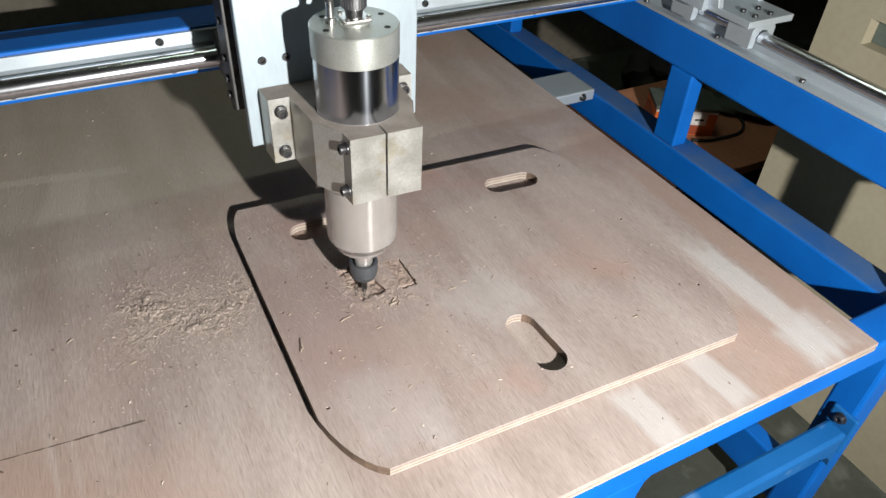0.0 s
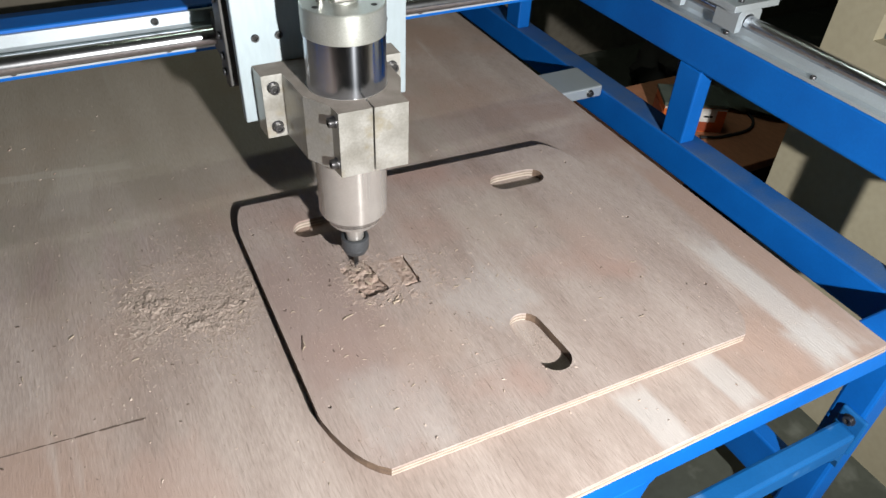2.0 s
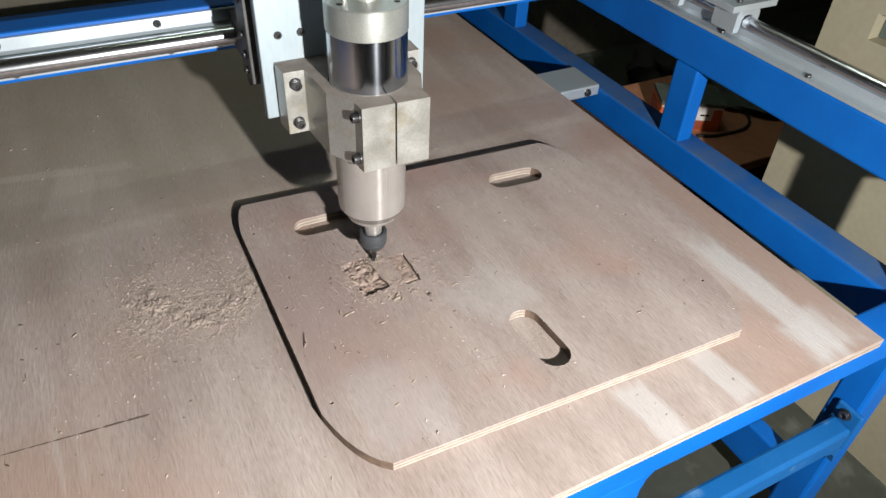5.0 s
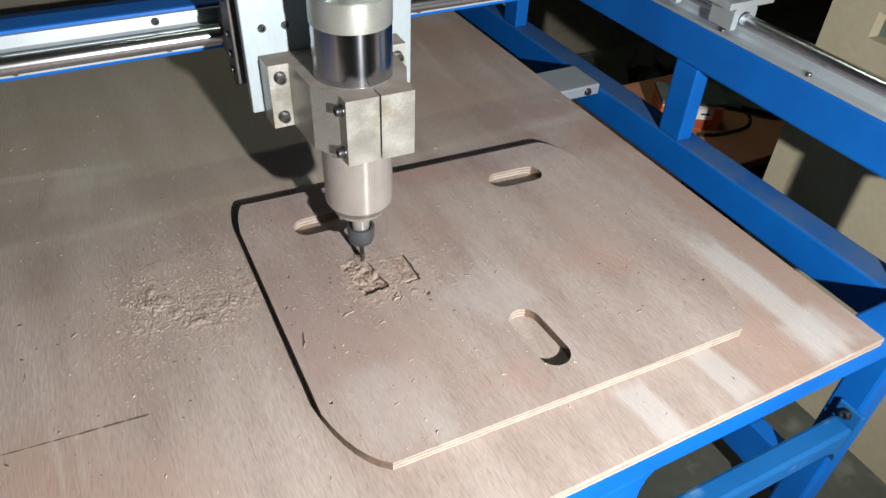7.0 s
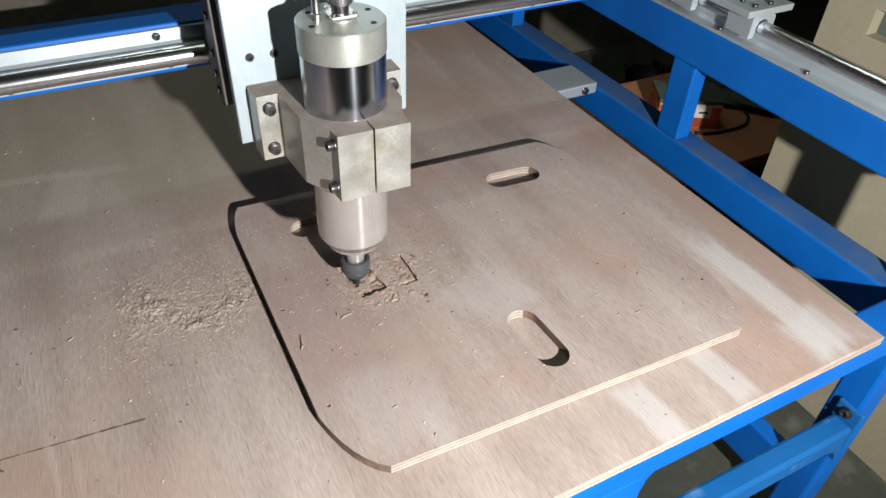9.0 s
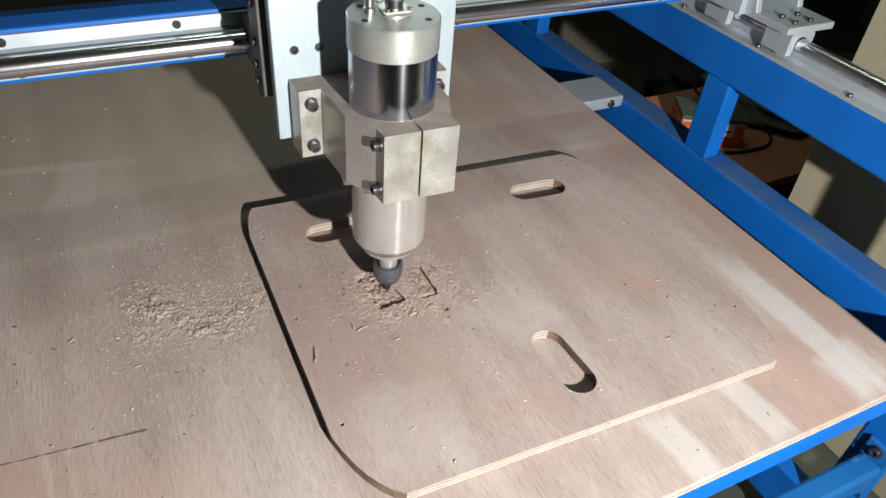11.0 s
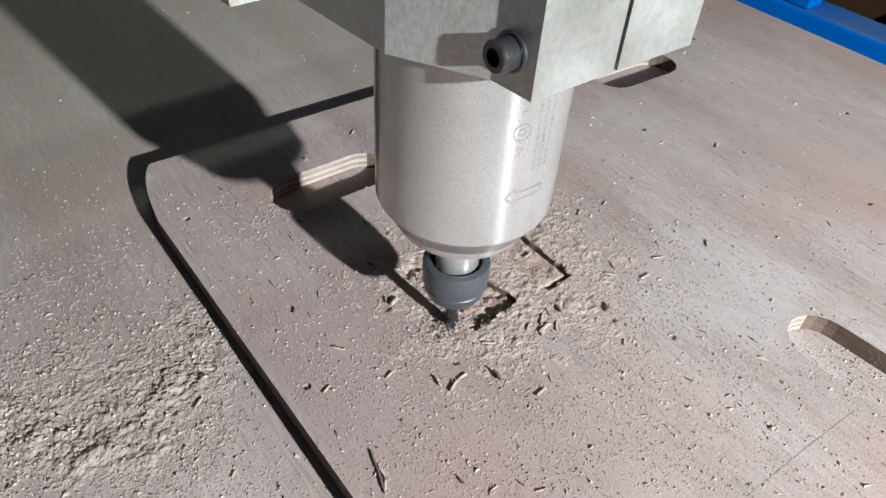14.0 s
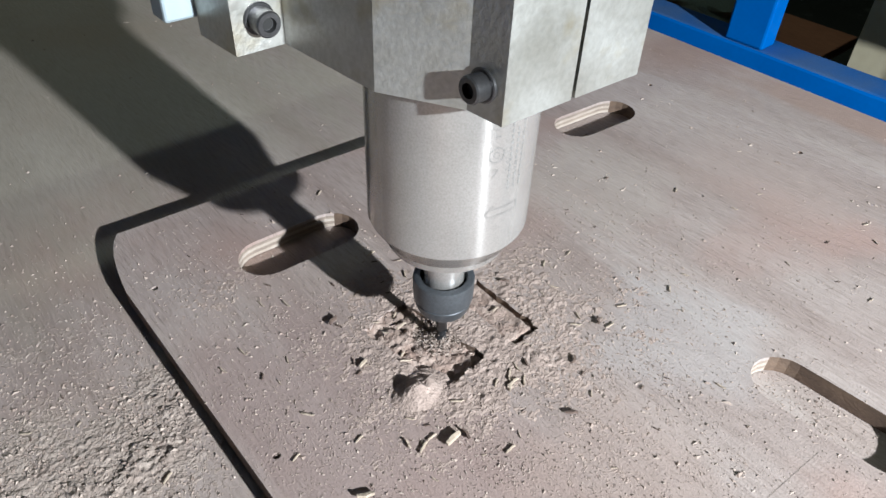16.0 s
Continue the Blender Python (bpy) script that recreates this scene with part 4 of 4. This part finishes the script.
# stray splinters far and wide over the bed and the near half of the plate
for k in range(120):
    on = k % 5 < 2
    x, y = (rnd.uniform(0.0, 0.45), rnd.uniform(0.13, 0.40)) if on else (rnd.uniform(-0.42, -0.03), rnd.uniform(0.10, 0.85))
    if on and abs(x - 0.2305) < 0.024 and abs(y - 0.1645) < 0.052:
        continue
    copy_thing(pale if rnd.random() < 0.6 else dark, pose(x, y, T if on else 0.0002, 0, 0, rnd.uniform(0, 180)) @ Matrix.Scale(rnd.uniform(0.3, 0.85), 4))

for k in range(24):
    x, y = rnd.uniform(0.076, 0.113), rnd.uniform(0.303, 0.368)
    if y < 0.326 and x > 0.083 and k % 4:
        continue
    copy_thing(pale if rnd.random() < 0.6 else dark, pose(x, y, T - rnd.uniform(0.0, 0.0028), rnd.uniform(-20, 20), rnd.uniform(-35, 35), rnd.uniform(0, 180)) @ Matrix.Scale(rnd.uniform(0.4, 1.0), 4))

# splinters that stand out: a torn sliver at the edge of the plate, two sticks and a curled twig
torn = tagged(part("wood_splinter", sliver(0.019, 0.0014, 0.0008, 51), DARKCHIP), "long dark torn sliver lying near the plate's edge", "splinter")
torn.matrix_world = pose(-0.0045, 0.269, T, 0, 0, 70)
for x, y, turn, size in ((-0.0035, 0.266, 88, 1.2), (-0.0065, 0.260, 55, 0.9), (0.112, 0.285, 8, 1.2), (0.115, 0.290, 40, 1.1), (0.050, 0.284, 25, 1.0), (0.057, 0.286, 5, 0.8), (-0.0005, 0.318, 20, 0.7)):
    copy_thing(pale, pose(x, y, T, 0, 0, turn) @ Matrix.Scale(size, 4))

# dashed burnt line and long scratches on the bed
for k in range(6):
    t0 = k / 6
    x0, x1 = -0.300 + 0.130 * t0, -0.300 + 0.130 * (t0 + rnd.uniform(0.14, 0.172))
    y = 0.2595 - 0.0105 * t0
    w = 0.0013 + 0.0014 * math.exp(-((x0 + 0.205) / 0.03) ** 2)
    up = [(x0 + (x1 - x0) * m / 6, y - 0.0016 * m / 6 + w * rnd.uniform(0.3, 0.6) * (0.3 if m in (0, 6) else 1)) for m in range(7)]
    low = [(x0 + (x1 - x0) * m / 6, y - 0.0016 * m / 6 - w * rnd.uniform(0.3, 0.6) * (0.3 if m in (0, 6) else 1)) for m in range(7)]
    tagged(part("burnt_dash", prism(low + up[::-1], 0.00002, 0.00022), PENCIL), "thin dark burnt dash on the bed board", "mark", "burnt dashes")

FAINT = mat("faint_pencil", (0.30, 0.25, 0.225), 0.9, scale=160, fine=900, bump=0.0)
tagged(part("pencil_line", prism([(0.118, 0.1636), (0.162, 0.1612), (0.200, 0.1583), (0.200, 0.1586), (0.162, 0.1616), (0.118, 0.1639)], T + 0.00002, T + 0.0001), FAINT), "faint pencil line across the face of the plate", "mark")

# ---- things beyond the machine ----
low_table = thing("low_table", "low table with a reddish brown board top", "table")
part("tabletop", box(0.62, 1.62, 0.66, 1.10, -0.325, -0.300, bevel=0.003), REDBOARD, low_table)
for x in (0.66, 1.53):
    for y in (0.70, 1.03):
        part("leg", box(x, x + 0.05, y, y + 0.05, FLOOR, -0.325, bevel=0.003), REDBOARD, low_table)
carton = thing("tool_carton", "orange printed carton with a white panel on the low table", "box")
part("body", box(-0.070, 0.085, -0.050, 0.050, 0, 0.066, bevel=0.002), ORANGE, carton)
part("lid", box(-0.072, 0.087, -0.052, 0.052, 0.0665, 0.076, bevel=0.002), DARKGREEN, carton, "dark dusty carton lid")
part("printed_panel", box(-0.069, 0.045, -0.0518, -0.0503, 0.004, 0.040), REDPRINT, carton, "brick red printed panel")
part("white_panel", box(0.020, 0.060, -0.0522, -0.0506, 0.030, 0.060), WHITECARD, carton, "white printed panel")
part("printed_bar", box(0.030, 0.052, -0.0530, -0.0523, 0.042, 0.047), BLACKPLASTIC, carton, "dark printed bar")
part("end_panel", box(-0.0722, -0.0703, -0.045, 0.045, 0.006, 0.050), REDPRINT, carton, "brick red end panel")
part("edge_band", box(-0.069, 0.084, -0.0516, -0.0503, 0.0605, 0.0655), WHITECARD, carton, "white edge band")
carton.matrix_world = pose(1.180, 0.885, -0.300, 0, 0, -30)


tagged(cable_curve("power_cable", [(1.16, 0.80, -0.296), (1.22, 0.78, -0.296), (1.34, 0.80, -0.296), (1.37, 0.90, -0.296), (1.33, 1.05, -0.296), (1.45, 1.20, -0.296)], 0.004, BLACKPLASTIC),
       "black power cable lying on the low table", "cable")


def lump(name, x, y, z, sx, sy, sz, seed, material, label, category):
    """A sagging soft bundle."""
    bm = bmesh.new()
    bmesh.ops.create_icosphere(bm, subdivisions=4, radius=1)
    for v in bm.verts:
        d = 1 + 0.22 * noise.fractal(v.co * 1.7 + Vector((seed, 0, 0)), 1.0, 2.0, 4)
        v.co = Vector((v.co.x * sx * d, v.co.y * sy * d, max(-0.6, v.co.z * d) * sz + 0.6 * sz))
    ob = part(name, bm, material, smooth=True)
    ob.location = (x, y, z)
    return tagged(ob, label, category)


lump("folded_cloth", 1.44, 0.95, -0.300, 0.13, 0.16, 0.05, 3.0, DARKGREEN, "crumpled dark green cloth on the low table", "cloth")
lump("black_bag", 1.74, 1.42, FLOOR, 0.20, 0.15, 0.12, 8.0, BLACKPLASTIC, "black bag slumped on the floor behind the low table", "bag")


# ---- chips that the cutter throws, and the heap that it piles up ----
heap_bm = bmesh.new()
rows_ = []
for i_ in range(15):
    row = []
    for j_ in range(24):
        rr, a = 0.019 * i_ / 14, 2 * math.pi * j_ / 24
        x, y = rr * math.cos(a), rr * math.sin(a) * 0.8
        z = 0.0075 * math.exp(-(rr / 0.0105) ** 2) * (1 + 0.35 * fractal(x, y, 90, 3, 3.3)) + 0.0012 * fractal(x, y, 320, 3, 8.8) - 0.0012 * (i_ / 14)
        row.append(heap_bm.verts.new((x, y, z)))
    rows_.append(row)
for u, v in zip(rows_, rows_[1:]):
    for k in range(24):
        heap_bm.faces.new((u[k], v[k], v[(k + 1) % 24], u[(k + 1) % 24]))
bmesh.ops.remove_doubles(heap_bm, verts=heap_bm.verts, dist=0.00002)
heap = tagged(part("dust_heap", heap_bm, FRESH, smooth=True), "small fresh heap of sawdust beside the cutter", "sawdust")
heap.data.polygons.foreach_set("use_smooth", [True] * len(heap.data.polygons))

whirl_n = 1900
whirl_r, whirl_a = np.abs(rng.normal(0, 0.0065, whirl_n)) + 0.0022, rng.random(whirl_n) * 2 * np.pi
whirl_z = rng.exponential(0.0022, whirl_n) * np.exp(-whirl_r / 0.012)
whirl = grains("whirled_dust", whirl_r * np.cos(whirl_a), whirl_r * np.sin(whirl_a), whirl_z, np.clip(rng.lognormal(math.log(0.00028), 0.5, whirl_n), 0.00012, 0.0009), rng, 1.6)
tagged(whirl, "sawdust whirled up round the turning router bit", "sawdust", kind="stuff")

FLIGHTS = [  # leaves at, lands at x, y, turn, length, pale
    (2.2, 0.150, 0.275, 20, 0.0055, 0), (3.1, 0.045, 0.290, 75, 0.005, 1), (7.3, 0.165, 0.345, 130, 0.0055, 0), (11.6, 0.058, 0.345, 15, 0.006, 1), (12.8, 0.128, 0.290, 60, 0.005, 0),
    (13.8, 0.071, 0.276, 82, 0.0065, 0), (14.85, 0.063, 0.382, 30, 0.007, 0), (15.05, 0.122, 0.252, 140, 0.0065, 0), (15.25, 0.064, 0.278, 12, 0.0095, 1), (15.25, 0.013, 0.280, 155, 0.008, 1),
    (15.2, 0.184, 0.286, 40, 0.006, 0),
]
flyers = []
for k, (t, x, y, turn, length, bright) in enumerate(FLIGHTS):
    flyers.append(tagged(part("wood_chip", sliver(length, length * 0.31, length * 0.23, 30 + k), SPLINTER if bright else DARKCHIP),
                         "pale torn wood chip thrown out by the cutter" if bright else "dark torn wood chip thrown out by the cutter", "wood chip", "thrown wood chips"))


# ---- movements ----
HEAD = [
    (0, 0.0910, 0.3189, 0.0073), (0.5, 0.1030, 0.3433, 0.0061), (1, 0.1135, 0.3672, 0.0054), (1.5, 0.1161, 0.3735, 0.0056), (2, 0.0943, 0.3641, 0.0064),
    (2.5, 0.0880, 0.3365, 0.0073), (3, 0.0718, 0.3221, 0.0081), (3.5, 0.0818, 0.3067, 0.0093), (4, 0.1051, 0.3272, 0.0071), (5.2, 0.1150, 0.3620, 0.0090),
    (6.5, 0.1047, 0.3718, 0.0238), (7, 0.1022, 0.3648, 0.0146), (7.5, 0.1007, 0.3609, 0.0068), (8, 0.0961, 0.3407, 0.0059), (9.3, 0.0800, 0.3240, 0.0050),
    (10.5, 0.0764, 0.3150, 0.0043), (11, 0.1007, 0.3305, 0.0029), (11.5, 0.1003, 0.3514, 0.0068), (12, 0.1147, 0.3639, 0.0059), (12.5, 0.1008, 0.3618, 0.0074),
    (13, 0.0857, 0.3486, 0.0090), (13.5, 0.0848, 0.3298, 0.0091), (14, 0.0725, 0.3148, 0.0100), (14.5, 0.0625, 0.3013, 0.0111), (15, 0.0812, 0.3011, 0.0105),
    (15.5, 0.0984, 0.3155, 0.0084), (16, 0.1032, 0.3332, 0.0092),
]


def motions():
    walk(head, [(t, pose(x, y, z)) for t, x, y, z in HEAD])
    walk(carriage, [(t, pose(x, y, 0)) for t, x, y, z in HEAD])
    walk(gantry, [(t, pose(0, y, 0)) for t, x, y, z in HEAD])
    walk(whirl, [(t, pose(x, y, T - 0.0006, 0, 0, 55 * k)) for k, (t, x, y, z) in enumerate(HEAD)])
    for ob in (dust_film, settling):
        walk(ob, [(0, pose(0, 0, -0.0004)), (8, pose(0, 0, -0.0003)), (11, pose(0, 0, -0.0001)), (12.5, pose(0, 0, 0)), (16, pose(0, 0, 0))])
    walk(heap, [(0, pose(0.070, 0.312, 0.0035)), (13.6, pose(0.070, 0.312, 0.0035)), (14.6, pose(0.070, 0.312, 0.0085)), (15.3, pose(0.070, 0.312, 0.0118)), (16, pose(0.070, 0.312, 0.0122))])
    for ob, (t, x, y, turn, length, bright) in zip(flyers, FLIGHTS):
        a, b = Vector((0.095, 0.330, 0.0085)), Vector((x, y, T + 0.0002))
        mid = (a + b) / 2 + Vector((0, 0, 0.016))
        walk(ob, [(0, pose(*a, 0, 0, turn - 70)), (t, pose(*a, 0, 0, turn - 70)), (t + 0.1, pose(*mid, 40, 30, turn - 35)), (t + 0.2, pose(*b, 0, 0, turn)), (16, pose(*b, 0, 0, turn))])


motions()
